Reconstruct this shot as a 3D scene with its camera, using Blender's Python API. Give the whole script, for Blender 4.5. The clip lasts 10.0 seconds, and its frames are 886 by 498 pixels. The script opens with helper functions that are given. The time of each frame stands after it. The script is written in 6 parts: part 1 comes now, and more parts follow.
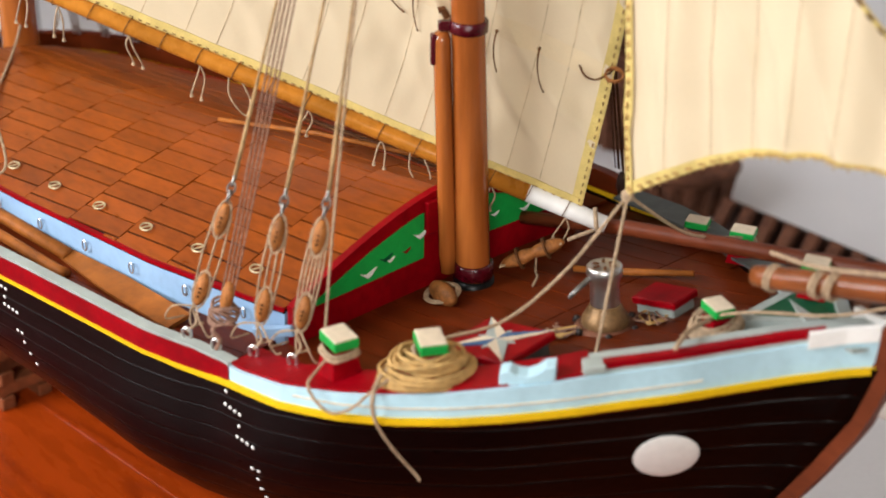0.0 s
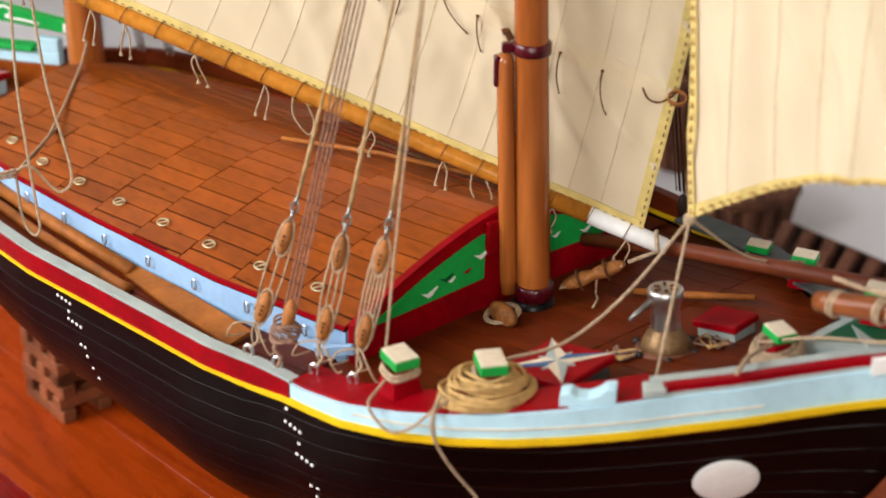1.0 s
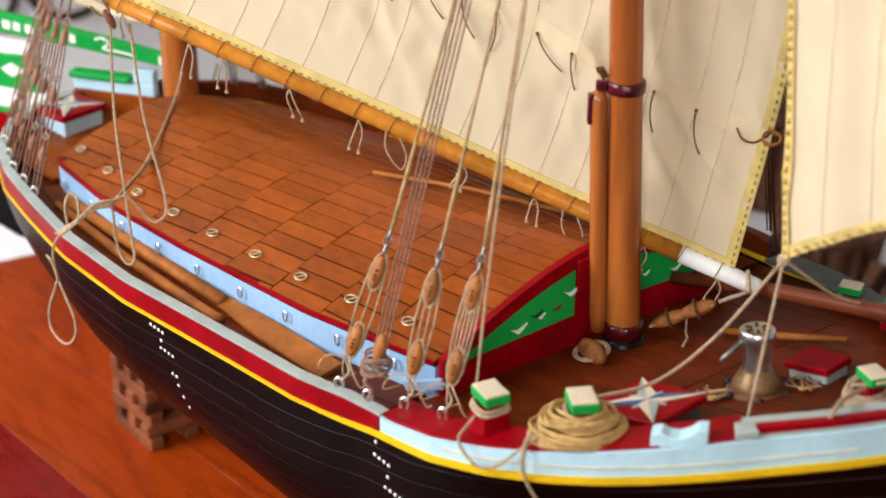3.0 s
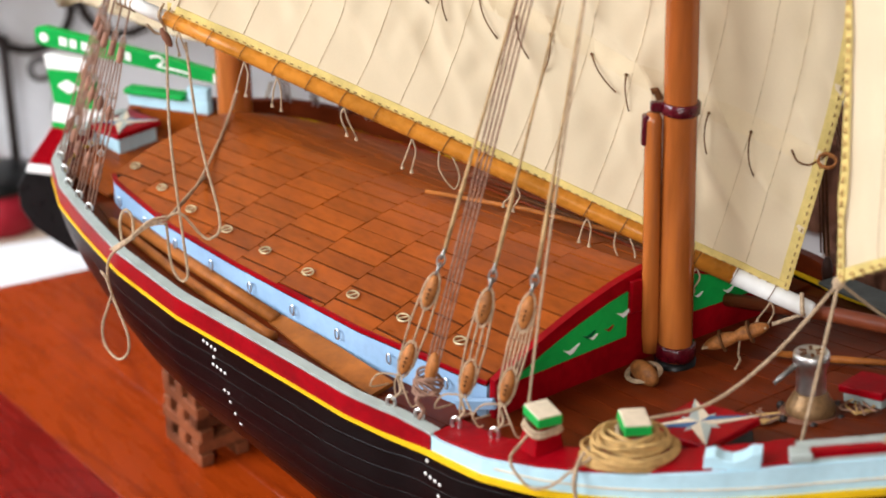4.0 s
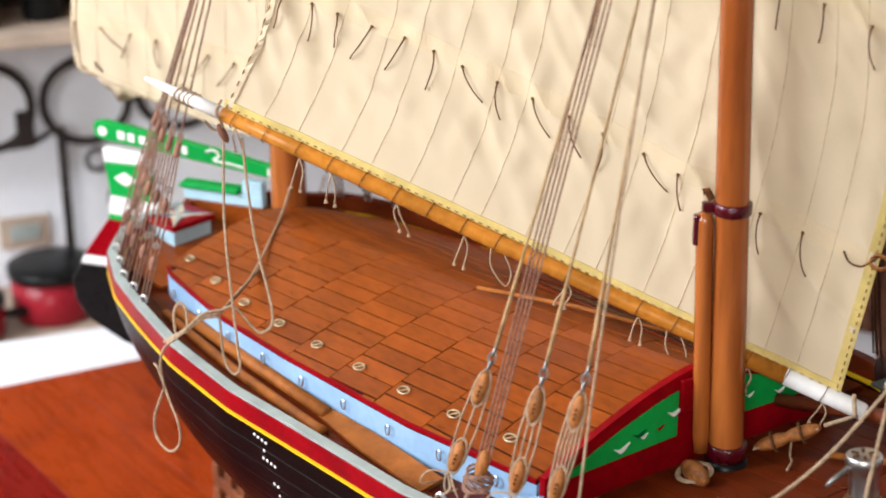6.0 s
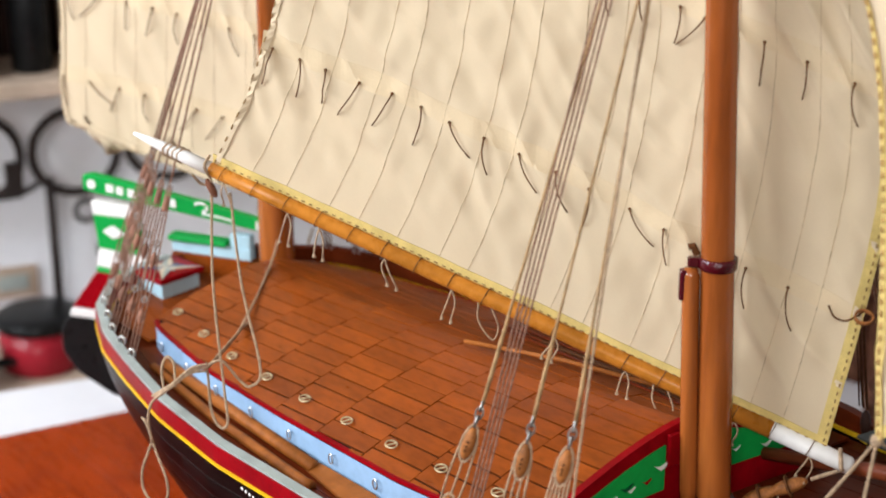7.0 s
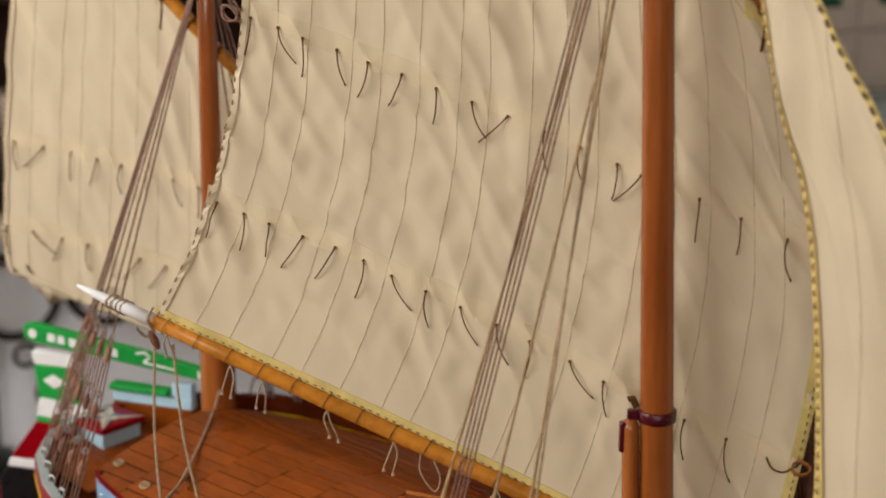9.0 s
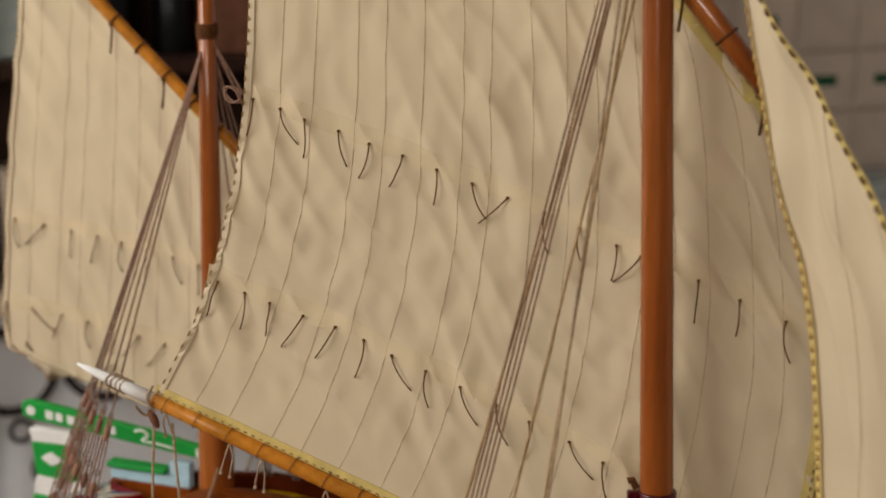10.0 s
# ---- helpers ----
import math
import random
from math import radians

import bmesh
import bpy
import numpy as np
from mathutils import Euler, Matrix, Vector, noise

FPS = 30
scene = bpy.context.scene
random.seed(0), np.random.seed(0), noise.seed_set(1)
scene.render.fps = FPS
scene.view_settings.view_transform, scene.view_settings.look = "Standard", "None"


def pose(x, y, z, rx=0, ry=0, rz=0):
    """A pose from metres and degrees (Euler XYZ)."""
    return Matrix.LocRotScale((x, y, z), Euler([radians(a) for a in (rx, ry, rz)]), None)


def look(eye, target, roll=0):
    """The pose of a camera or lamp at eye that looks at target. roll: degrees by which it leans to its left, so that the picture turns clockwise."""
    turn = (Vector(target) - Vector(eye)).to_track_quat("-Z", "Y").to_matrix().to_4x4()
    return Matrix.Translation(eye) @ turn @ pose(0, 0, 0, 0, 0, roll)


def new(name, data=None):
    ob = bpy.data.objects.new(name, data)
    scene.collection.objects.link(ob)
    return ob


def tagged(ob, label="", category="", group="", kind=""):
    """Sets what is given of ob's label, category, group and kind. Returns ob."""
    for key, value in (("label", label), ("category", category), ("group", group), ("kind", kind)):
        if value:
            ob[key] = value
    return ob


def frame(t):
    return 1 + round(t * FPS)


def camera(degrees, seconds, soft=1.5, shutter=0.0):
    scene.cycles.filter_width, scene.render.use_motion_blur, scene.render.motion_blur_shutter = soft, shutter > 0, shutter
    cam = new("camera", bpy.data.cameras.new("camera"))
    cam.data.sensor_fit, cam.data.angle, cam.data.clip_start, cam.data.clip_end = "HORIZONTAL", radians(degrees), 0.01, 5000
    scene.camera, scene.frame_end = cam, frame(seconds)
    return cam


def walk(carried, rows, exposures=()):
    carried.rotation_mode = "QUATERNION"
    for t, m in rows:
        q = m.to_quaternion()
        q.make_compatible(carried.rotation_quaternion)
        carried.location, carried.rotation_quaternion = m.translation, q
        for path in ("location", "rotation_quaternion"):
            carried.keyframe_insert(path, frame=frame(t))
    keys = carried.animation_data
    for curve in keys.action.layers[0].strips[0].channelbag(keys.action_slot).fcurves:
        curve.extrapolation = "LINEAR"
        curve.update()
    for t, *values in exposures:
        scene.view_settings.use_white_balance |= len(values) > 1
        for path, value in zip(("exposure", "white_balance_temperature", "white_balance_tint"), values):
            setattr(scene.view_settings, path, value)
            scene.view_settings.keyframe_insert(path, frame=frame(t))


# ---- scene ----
# ---- camera ----
cam = camera(30.0, 10.0, soft=1.8)
cam.data.dof.use_dof = True
cam.data.dof.focus_distance = 1.22
cam.data.dof.aperture_fstop = 5.0
ROWS = [
    (0.0, 0.7512, -0.7422, 0.5831, 62.471, -0.839, 47.010),
    (0.5, 0.7503, -0.7451, 0.5847, 62.725, -0.645, 48.350),
    (1.0, 0.7495, -0.7472, 0.5867, 63.040, -0.607, 48.995),
    (1.5, 0.7491, -0.7483, 0.5884, 63.437, -0.436, 49.585),
    (2.0, 0.7477, -0.7520, 0.5897, 63.885, -0.437, 50.326),
    (2.5, 0.7460, -0.7553, 0.5896, 64.112, -0.373, 51.134),
    (2.7, 0.7456, -0.7561, 0.5899, 64.147, -0.336, 51.384),
    (3.8, 0.7431, -0.7608, 0.5914, 64.440, -0.131, 53.080),
    (4.0, 0.7427, -0.7616, 0.5917, 64.783, -0.094, 53.435),
    (4.5, 0.7424, -0.7638, 0.5924, 65.392, 0.000, 54.301),
    (5.0, 0.7426, -0.7645, 0.5931, 65.935, 0.086, 55.206),
    (5.5, 0.7432, -0.7651, 0.5952, 66.852, 0.047, 55.257),
    (5.7, 0.7437, -0.7652, 0.5968, 67.290, 0.035, 55.236),
    (6.8, 0.7468, -0.7660, 0.6059, 69.117, -0.028, 55.030),
    (7.0, 0.7473, -0.7661, 0.6075, 69.448, -0.040, 54.832),
    (7.5, 0.7497, -0.7663, 0.6124, 70.505, -0.201, 53.654),
    (8.0, 0.7519, -0.7664, 0.6162, 71.810, -0.350, 53.192),
    (8.5, 0.7530, -0.7694, 0.6197, 72.998, -0.465, 52.973),
    (9.0, 0.7538, -0.7732, 0.6233, 74.181, -0.615, 52.819),
    (9.5, 0.7541, -0.7769, 0.6267, 75.384, -0.741, 52.691),
    (10.0, 0.7548, -0.7787, 0.6300, 76.702, -0.834, 52.699),
]
walk(cam, [(t, pose(*p)) for t, *p in ROWS], exposures=[(0.0, -0.62, 6550, 10), (2.5, -0.66, 6500, 10), (5.5, -0.55, 6200, 10), (7.5, -0.95, 6300, 10), (8.5, -1.32, 6600, 11), (10.0, -1.82, 7200, 11)])

# ---- room frame: A points to the far wall, B to its right ----
A = Vector((-0.969, 0.246, 0))
B = Vector((0.246, 0.969, 0))
UP = Vector((0, 0, 1))


def room(a, b, z):
    return A * a + B * b + UP * z


# ---- world and light ----
world = bpy.data.worlds.new("sky")
scene.world = world
world.use_nodes = True
wn = world.node_tree.nodes
sky = wn.new("ShaderNodeTexSky")
sky.sky_type, sky.sun_disc = "NISHITA", False
sky.sun_elevation, sky.sun_rotation = radians(40), radians(120)
wn["Background"].inputs["Strength"].default_value = 0.12
world.node_tree.links.new(sky.outputs[0], wn["Background"].inputs[0])


def window_and_fill_light(name, place, target, w, h, power, colour):
    lamp = bpy.data.lights.new(name, "AREA")
    lamp.shape, lamp.size, lamp.size_y, lamp.energy, lamp.color = "RECTANGLE", w, h, power, colour
    ob = new(name, lamp)
    ob.matrix_world = look(place, target)
    return ob


window_and_fill_light("window_and_fill_light", room(-2.5, -1.72, 1.3), room(0, 0, 0.5), 0.95, 1.3, 94, (1.0, 0.97, 0.93))
# added fill in an assumed left opening, brightens the far wall
window_and_fill_light("window_and_fill_light", room(0.6, -2.2, 1.2), room(1.38, -0.05, 0.15), 1.5, 1.2, 165, (0.93, 0.96, 1.0))

# ---- materials ----


def material(name, colour, rough=0.6, metal=0.0, gloss=0.16, vary=0.25, scale=30.0, fine=200.0, bump=0.15, stretch=(1, 1, 1), spread=0.0, sheer=0.0, second=None, dist=0.001):
    """Two scales of noise on colour and relief; spread: difference from piece to piece; sheer: light that comes through."""
    m = bpy.data.materials.new(name)
    m.use_nodes = True
    t = m.node_tree
    n, link = t.nodes, t.links.new
    bsdf = n["Principled BSDF"]
    tc = n.new("ShaderNodeTexCoord")
    mp = n.new("ShaderNodeMapping")
    mp.inputs["Scale"].default_value = stretch
    link(tc.outputs["Object"], mp.inputs[0])
    big, small = n.new("ShaderNodeTexNoise"), n.new("ShaderNodeTexNoise")
    for node, s, d in ((big, scale, 4), (small, fine, 3)):
        node.inputs["Scale"].default_value, node.inputs["Detail"].default_value = s, d
        link(mp.outputs[0], node.inputs["Vector"])
    ramp = n.new("ShaderNodeValToRGB")
    c = Vector(colour)
    d = Vector(second) if second else c * (1 - vary)
    ramp.color_ramp.elements[0].position, ramp.color_ramp.elements[1].position = 0.35, 0.65
    ramp.color_ramp.elements[0].color = (*d, 1)
    ramp.color_ramp.elements[1].color = (*c, 1)
    link(big.outputs["Fac"], ramp.inputs[0])
    mix = n.new("ShaderNodeMix")
    mix.data_type, mix.blend_type = "RGBA", "MULTIPLY"
    mix.inputs["Factor"].default_value = 0.5
    r2 = n.new("ShaderNodeValToRGB")
    r2.color_ramp.elements[0].position, r2.color_ramp.elements[1].position = 0.3, 0.6
    lo = 1 - vary * 1.2
    r2.color_ramp.elements[0].color = (lo, lo, lo, 1)
    link(small.outputs["Fac"], r2.inputs[0])
    link(ramp.outputs[0], mix.inputs["A"])
    link(r2.outputs[0], mix.inputs["B"])
    out = mix.outputs["Result"]
    if spread:
        info = n.new("ShaderNodeObjectInfo")
        hsv = n.new("ShaderNodeHueSaturation")
        mr = n.new("ShaderNodeMapRange")
        mr.inputs["To Min"].default_value, mr.inputs["To Max"].default_value = 1 - spread, 1 + spread
        link(info.outputs["Random"], mr.inputs["Value"])
        link(mr.outputs[0], hsv.inputs["Value"])
        link(out, hsv.inputs["Color"])
        out = hsv.outputs[0]
    link(out, bsdf.inputs["Base Color"])
    bsdf.inputs["Metallic"].default_value = metal
    bsdf.inputs["Specular IOR Level"].default_value = gloss
    rr = n.new("ShaderNodeMapRange")
    rr.inputs["To Min"].default_value, rr.inputs["To Max"].default_value = max(0.03, rough - 0.1), min(1, rough + 0.1)
    link(small.outputs["Fac"], rr.inputs["Value"])
    link(rr.outputs[0], bsdf.inputs["Roughness"])
    bp = n.new("ShaderNodeBump")
    bp.inputs["Strength"].default_value, bp.inputs["Distance"].default_value = bump, dist
    link(small.outputs["Fac"], bp.inputs["Height"])
    link(bp.outputs[0], bsdf.inputs["Normal"])
    if sheer:
        tr = n.new("ShaderNodeBsdfTranslucent")
        link(out, tr.inputs["Color"])
        ms = n.new("ShaderNodeMixShader")
        ms.inputs[0].default_value = sheer
        link(bsdf.outputs[0], ms.inputs[1])
        link(tr.outputs[0], ms.inputs[2])
        link(ms.outputs[0], n["Material Output"].inputs["Surface"])
    return m


M = {}
M["hull"] = material("hull_paint", (0.0036, 0.0013, 0.0010), 0.32, gloss=0.10, vary=0.5, scale=14, fine=170, bump=0.3, stretch=(0.12, 1, 1))
M["keel"] = material("keel_wood", (0.16, 0.035, 0.012), 0.45, vary=0.4, scale=12, stretch=(0.3, 1, 1))
M["yellow"] = material("yellow_paint", (0.75, 0.47, 0.01), 0.4, vary=0.15, scale=30)
M["blue"] = material("pale_blue_paint", (0.45, 0.66, 0.74), 0.45, vary=0.1, scale=25, fine=160, bump=0.2)
M["coaming"] = material("coaming_blue", (0.30, 0.46, 0.66), 0.45, vary=0.15, scale=25, fine=160)
M["red"] = material("red_paint", (0.29, 0.0012, 0.006), 0.34, gloss=0.09, vary=0.3, scale=25, fine=150, bump=0.2)
M["grey"] = material("grey_paint", (0.36, 0.40, 0.37), 0.5, vary=0.15, scale=30, fine=150)
M["green"] = material("green_paint", (0.01, 0.33, 0.055), 0.4, vary=0.15, scale=30)
M["darkgreen"] = material("dark_green_paint", (0.004, 0.075, 0.03), 0.45, vary=0.2)
M["white"] = material("white_paint", (0.80, 0.78, 0.74), 0.45, vary=0.08, scale=40)
M["cream"] = material("bare_cream_wood", (0.72, 0.60, 0.44), 0.6, vary=0.2, scale=60)
M["black"] = material("black_paint", (0.008, 0.008, 0.008), 0.3, vary=0.3)
M["plank"] = material("varnished_plank", (0.285, 0.061, 0.006), 0.32, gloss=0.14, vary=0.35, scale=34, fine=190, bump=0.25, stretch=(0.4, 1, 1), spread=0.15, second=(0.225, 0.048, 0.0055))
M["deck"] = material("deck_wood", (0.15, 0.023, 0.0045), 0.36, gloss=0.10, vary=0.5, scale=16, fine=90, bump=0.2, stretch=(0.25, 1, 1), spread=0.12)
M["caulk"] = material("dark_caulking", (0.014, 0.005, 0.0025), 0.8)
M["mast"] = material("varnished_mast", (0.42, 0.125, 0.025), 0.2, gloss=0.55, vary=0.4, scale=22, fine=150, bump=0.15, stretch=(1, 1, 0.1), second=(0.27, 0.062, 0.010))
M["darkred"] = material("dark_crimson_paint", (0.09, 0.0015, 0.008), 0.2, gloss=0.6, vary=0.4, scale=120, fine=500, bump=0.5)
M["capfoot"] = material("worn_bronze", (0.30, 0.17, 0.075), 0.4, metal=0.35, vary=0.45, scale=70, fine=400, bump=0.25)
M["darkgrey"] = material("dark_and_shaded_grey_paint", (0.09, 0.10, 0.095), 0.5, vary=0.3, scale=60)
M["sprit"] = material("reddish_bowsprit_varnish", (0.25, 0.068, 0.018), 0.3, gloss=0.3, vary=0.4, scale=25, fine=150, bump=0.2, stretch=(0.15, 1, 1))
M["tie"] = material("reef_tie_cord", (0.19, 0.088, 0.036), 0.85, vary=0.4, scale=300, fine=900)
M["deadeye"] = material("mauve_brown_deadeye", (0.30, 0.14, 0.09), 0.6, vary=0.4, scale=120, fine=500, spread=0.2)
M["spar"] = material("varnished_spar", (0.52, 0.19, 0.022), 0.28, vary=0.3, scale=25, fine=120, bump=0.1)
M["oar"] = material("oar_wood", (0.40, 0.125, 0.022), 0.5, vary=0.4, scale=25, fine=140)
M["block"] = material("block_wood", (0.42, 0.155, 0.042), 0.5, vary=0.5, scale=120, fine=500, spread=0.15)
M["rope"] = material("pale_rope", (0.55, 0.39, 0.25), 0.85, vary=0.35, scale=300, fine=1100, bump=0.9)
M["coil"] = material("golden_coil_rope", (0.62, 0.38, 0.14), 0.7, vary=0.35, scale=200, fine=900, bump=0.6)
M["purple"] = material("grey_mauve_cord", (0.35, 0.195, 0.135), 0.8, vary=0.4, scale=300, fine=900, bump=0.8)
M["brown"] = material("brown_cord", (0.14, 0.052, 0.016), 0.85, vary=0.4, scale=300, fine=900)
M["cloth"] = material("cream_sailcloth", (0.765, 0.630, 0.430), 0.9, vary=0.07, scale=9, fine=1400, bump=0.12, sheer=0.22, dist=0.0005)
M["band"] = material("yellow_edge_tape", (0.75, 0.57, 0.20), 0.85, vary=0.2, scale=60, fine=900, bump=0.4, sheer=0.1)
M["seam"] = material("seam_thread", (0.68, 0.525, 0.33), 0.9, vary=0.3, scale=200)
M["steel"] = material("polished_steel", (0.72, 0.70, 0.67), 0.34, metal=1.0, vary=0.2, scale=60, fine=300, bump=0.1)
M["iron"] = material("wrought_iron", (0.045, 0.035, 0.032), 0.5, metal=0.4, vary=0.3)
M["brass"] = material("pale_brass", (0.62, 0.50, 0.30), 0.4, metal=0.5, vary=0.3, scale=200)
M["blue2"] = material("deep_blue_paint", (0.05, 0.12, 0.24), 0.45, vary=0.2)


def grained(name, pale, dark, rings, rough=0.28, gloss=0.3):
    """Polished pine: wavy growth rings, dark knots, slow change of tone from board to board."""
    m = material(name, pale, rough, gloss=gloss, vary=0.3, scale=5, fine=90, bump=0.06, stretch=(0.2, 1, 1), second=[0.72 * c for c in pale], spread=0.16)
    n, link = m.node_tree.nodes, m.node_tree.links.new
    tc = n.new("ShaderNodeTexCoord")
    mp = n.new("ShaderNodeMapping")
    mp.inputs["Scale"].default_value = (0.22, 1, 1)
    mp.inputs["Rotation"].default_value = (0, 0, 0.05)
    link(tc.outputs["Object"], mp.inputs[0])
    warp = n.new("ShaderNodeTexNoise")
    warp.inputs["Scale"].default_value, warp.inputs["Detail"].default_value = 9.0, 1.0
    link(mp.outputs[0], warp.inputs["Vector"])
    mul = n.new("ShaderNodeMath")
    mul.operation = "MULTIPLY"
    mul.inputs[1].default_value = rings
    link(warp.outputs["Fac"], mul.inputs[0])
    wave = n.new("ShaderNodeMath")
    wave.operation = "PINGPONG"
    wave.inputs[1].default_value = 1.0
    link(mul.outputs[0], wave.inputs[0])
    line = n.new("ShaderNodeMapRange")
    line.inputs["From Min"].default_value, line.inputs["From Max"].default_value = 0.72, 1.0
    line.inputs["To Max"].default_value = 0.5
    link(wave.outputs[0], line.inputs["Value"])
    spots = n.new("ShaderNodeTexVoronoi")
    spots.inputs["Scale"].default_value = 7.0
    mk = n.new("ShaderNodeMapping")
    mk.inputs["Scale"].default_value = (0.55, 1, 1)
    link(tc.outputs["Object"], mk.inputs[0])
    link(mk.outputs[0], spots.inputs["Vector"])
    knot = n.new("ShaderNodeMapRange")
    knot.inputs["From Min"].default_value, knot.inputs["From Max"].default_value = 0.03, 0.13
    knot.inputs["To Min"].default_value, knot.inputs["To Max"].default_value = 0.85, 0.0
    link(spots.outputs["Distance"], knot.inputs["Value"])
    both = n.new("ShaderNodeMath")
    both.operation = "MAXIMUM"
    link(line.outputs[0], both.inputs[0])
    link(knot.outputs[0], both.inputs[1])
    mix = n.new("ShaderNodeMix")
    mix.data_type = "RGBA"
    mix.inputs["B"].default_value = (*dark, 1)
    bsdf = n["Principled BSDF"]
    link(both.outputs[0], mix.inputs["Factor"])
    link(bsdf.inputs["Base Color"].links[0].from_socket, mix.inputs["A"])
    link(mix.outputs["Result"], bsdf.inputs["Base Color"])
    return m


M["table"] = grained("table_wood", (0.33, 0.038, 0.0025), (0.15, 0.014, 0.002), 13)
M["tablered"] = grained("table_red_wood", (0.22, 0.008, 0.004), (0.08, 0.003, 0.002), 34)
M["cradle"] = material("cradle_wood", (0.21, 0.062, 0.024), 0.6, vary=0.5, scale=30, spread=0.45)
M["wall"] = material("white_plaster", (0.86, 0.87, 0.90), 0.85, vary=0.06, scale=3, fine=60, bump=0.2)
M["marble"] = material("white_laminate", (0.78, 0.77, 0.78), 0.35, vary=0.05, scale=6)
M["beige"] = material("beige_stone", (0.52, 0.40, 0.30), 0.5, vary=0.25, scale=14)
M["tile"] = material("cream_tile", (0.55, 0.45, 0.36), 0.4, vary=0.12, scale=20, spread=0.06)
M["darkwood"] = material("dark_shelf_wood", (0.045, 0.018, 0.012), 0.5, vary=0.4, scale=12)
M["potred"] = material("red_enamel", (0.30, 0.015, 0.025), 0.25, vary=0.2)
M["wicker"] = material("brown_wicker", (0.20, 0.08, 0.045), 0.7, vary=0.5, scale=40, fine=200, bump=0.5)
M["link"] = material("dull_iron_link", (0.30, 0.28, 0.26), 0.45, metal=0.8, vary=0.3, scale=100)
M["served"] = material("golden_served_shroud", (0.52, 0.33, 0.16), 0.75, vary=0.4, scale=120, fine=900, bump=0.8)
M["stitch"] = material("stitching_thread", (0.36, 0.22, 0.09), 0.85, vary=0.3, scale=200)
# for unseen walls and ceiling, darker than the white wall to bounce less light
M["room"] = material("low_bounce_room_wall", (0.34, 0.28, 0.22), 0.85, vary=0.1, scale=3, fine=60)
M["floor"] = material("floor_tile", (0.35, 0.25, 0.18), 0.5, vary=0.2, scale=5)

# ---- mesh helpers ----


def part(name, bm, mat, parent=None, label=""):
    """One mesh object. Vertices are given in world coordinates; under a parent they are set relative to it."""
    me = bpy.data.meshes.new(name)
    if parent:
        base = parent.matrix_world.translation if parent.parent is None else parent.parent.location + parent.location
        bmesh.ops.translate(bm, verts=bm.verts, vec=-Vector(base))
    bm.normal_update()
    bm.to_mesh(me)
    bm.free()
    me.materials.append(M[mat])
    ob = new(name, me)
    ob.parent = parent
    return tagged(ob, label) if label else ob


def thing(name, place, label, category, group="", kind=""):
    ob = new(name)
    ob.location = place
    ob.empty_display_size = 0.01
    bpy.context.view_layer.update()
    return tagged(ob, label, category, group, kind)


def shade(ob):
    for p in ob.data.polygons:
        p.use_smooth = True
    return ob


def box(bm, size, m, bev=0.0, seg=1):
    r = bmesh.ops.create_cube(bm, size=1.0, matrix=m @ Matrix.Diagonal((*size, 1)))
    if bev:
        vs = set(r["verts"])
        bmesh.ops.bevel(bm, geom=[e for e in bm.edges if e.verts[0] in vs], offset=bev, segments=seg, affect="EDGES", profile=0.5)
    return bm


def boxed(size, m, bev=0.0, seg=1):
    return box(bmesh.new(), size, m, bev, seg)


def smooth_line(pts, n=6):
    """Catmull-Rom through the points."""
    p = [Vector(q) for q in pts]
    if len(p) < 3:
        return p
    p = [2 * p[0] - p[1]] + p + [2 * p[-1] - p[-2]]
    out = []
    for i in range(1, len(p) - 2):
        for k in range(n):
            t = k / n
            out.append(0.5 * (2 * p[i] + (p[i + 1] - p[i - 1]) * t + (2 * p[i - 1] - 5 * p[i] + 4 * p[i + 1] - p[i + 2]) * t * t + (3 * p[i] - p[i - 1] - 3 * p[i + 1] + p[i + 2]) * t ** 3))
    out.append(p[-2])
    return out


def tube(bm, pts, r, seg=6, closed=False, flat=1.0):
    """A round rod along the points; r: a radius, or one for each point."""
    pts = [Vector(q) for q in pts]
    n = len(pts)
    rad = r if isinstance(r, (list, tuple)) else [r] * n
    rings, side = [], None
    for i, q in enumerate(pts):
        d = (pts[(i + 1) % n] - pts[i - 1]) if closed else (pts[min(i + 1, n - 1)] - pts[max(i - 1, 0)])
        d.normalize()
        if side is None:
            side = d.orthogonal().normalized()
        side = (side - d * side.dot(d))
        side = side.normalized() if side.length > 1e-6 else d.orthogonal().normalized()
        up = d.cross(side)
        rings.append([bm.verts.new(q + (side * math.cos(2 * math.pi * k / seg) + up * math.sin(2 * math.pi * k / seg) * flat) * rad[i]) for k in range(seg)])
    for i in range(n if closed else n - 1):
        a, b = rings[i], rings[(i + 1) % n]
        for k in range(seg):
            bm.faces.new((a[k], a[(k + 1) % seg], b[(k + 1) % seg], b[k]))
    if not closed:
        bm.faces.new(rings[0][::-1])
        bm.faces.new(rings[-1])
    return bm


def tubed(pts, r, seg=6, closed=False, flat=1.0):
    return tube(bmesh.new(), pts, r, seg, closed, flat)


def lathe(profile, m, seg=20):
    """A turned shape: (radius, height) pairs round the z axis of m."""
    bm = bmesh.new()
    rings = [[bm.verts.new(m @ Vector((r * math.cos(2 * math.pi * k / seg), r * math.sin(2 * math.pi * k / seg), z))) for k in range(seg)] for r, z in profile]
    for a, b in zip(rings, rings[1:]):
        for k in range(seg):
            bm.faces.new((a[k], a[(k + 1) % seg], b[(k + 1) % seg], b[k]))
    bm.faces.new(rings[0][::-1])
    bm.faces.new(rings[-1])
    return bm


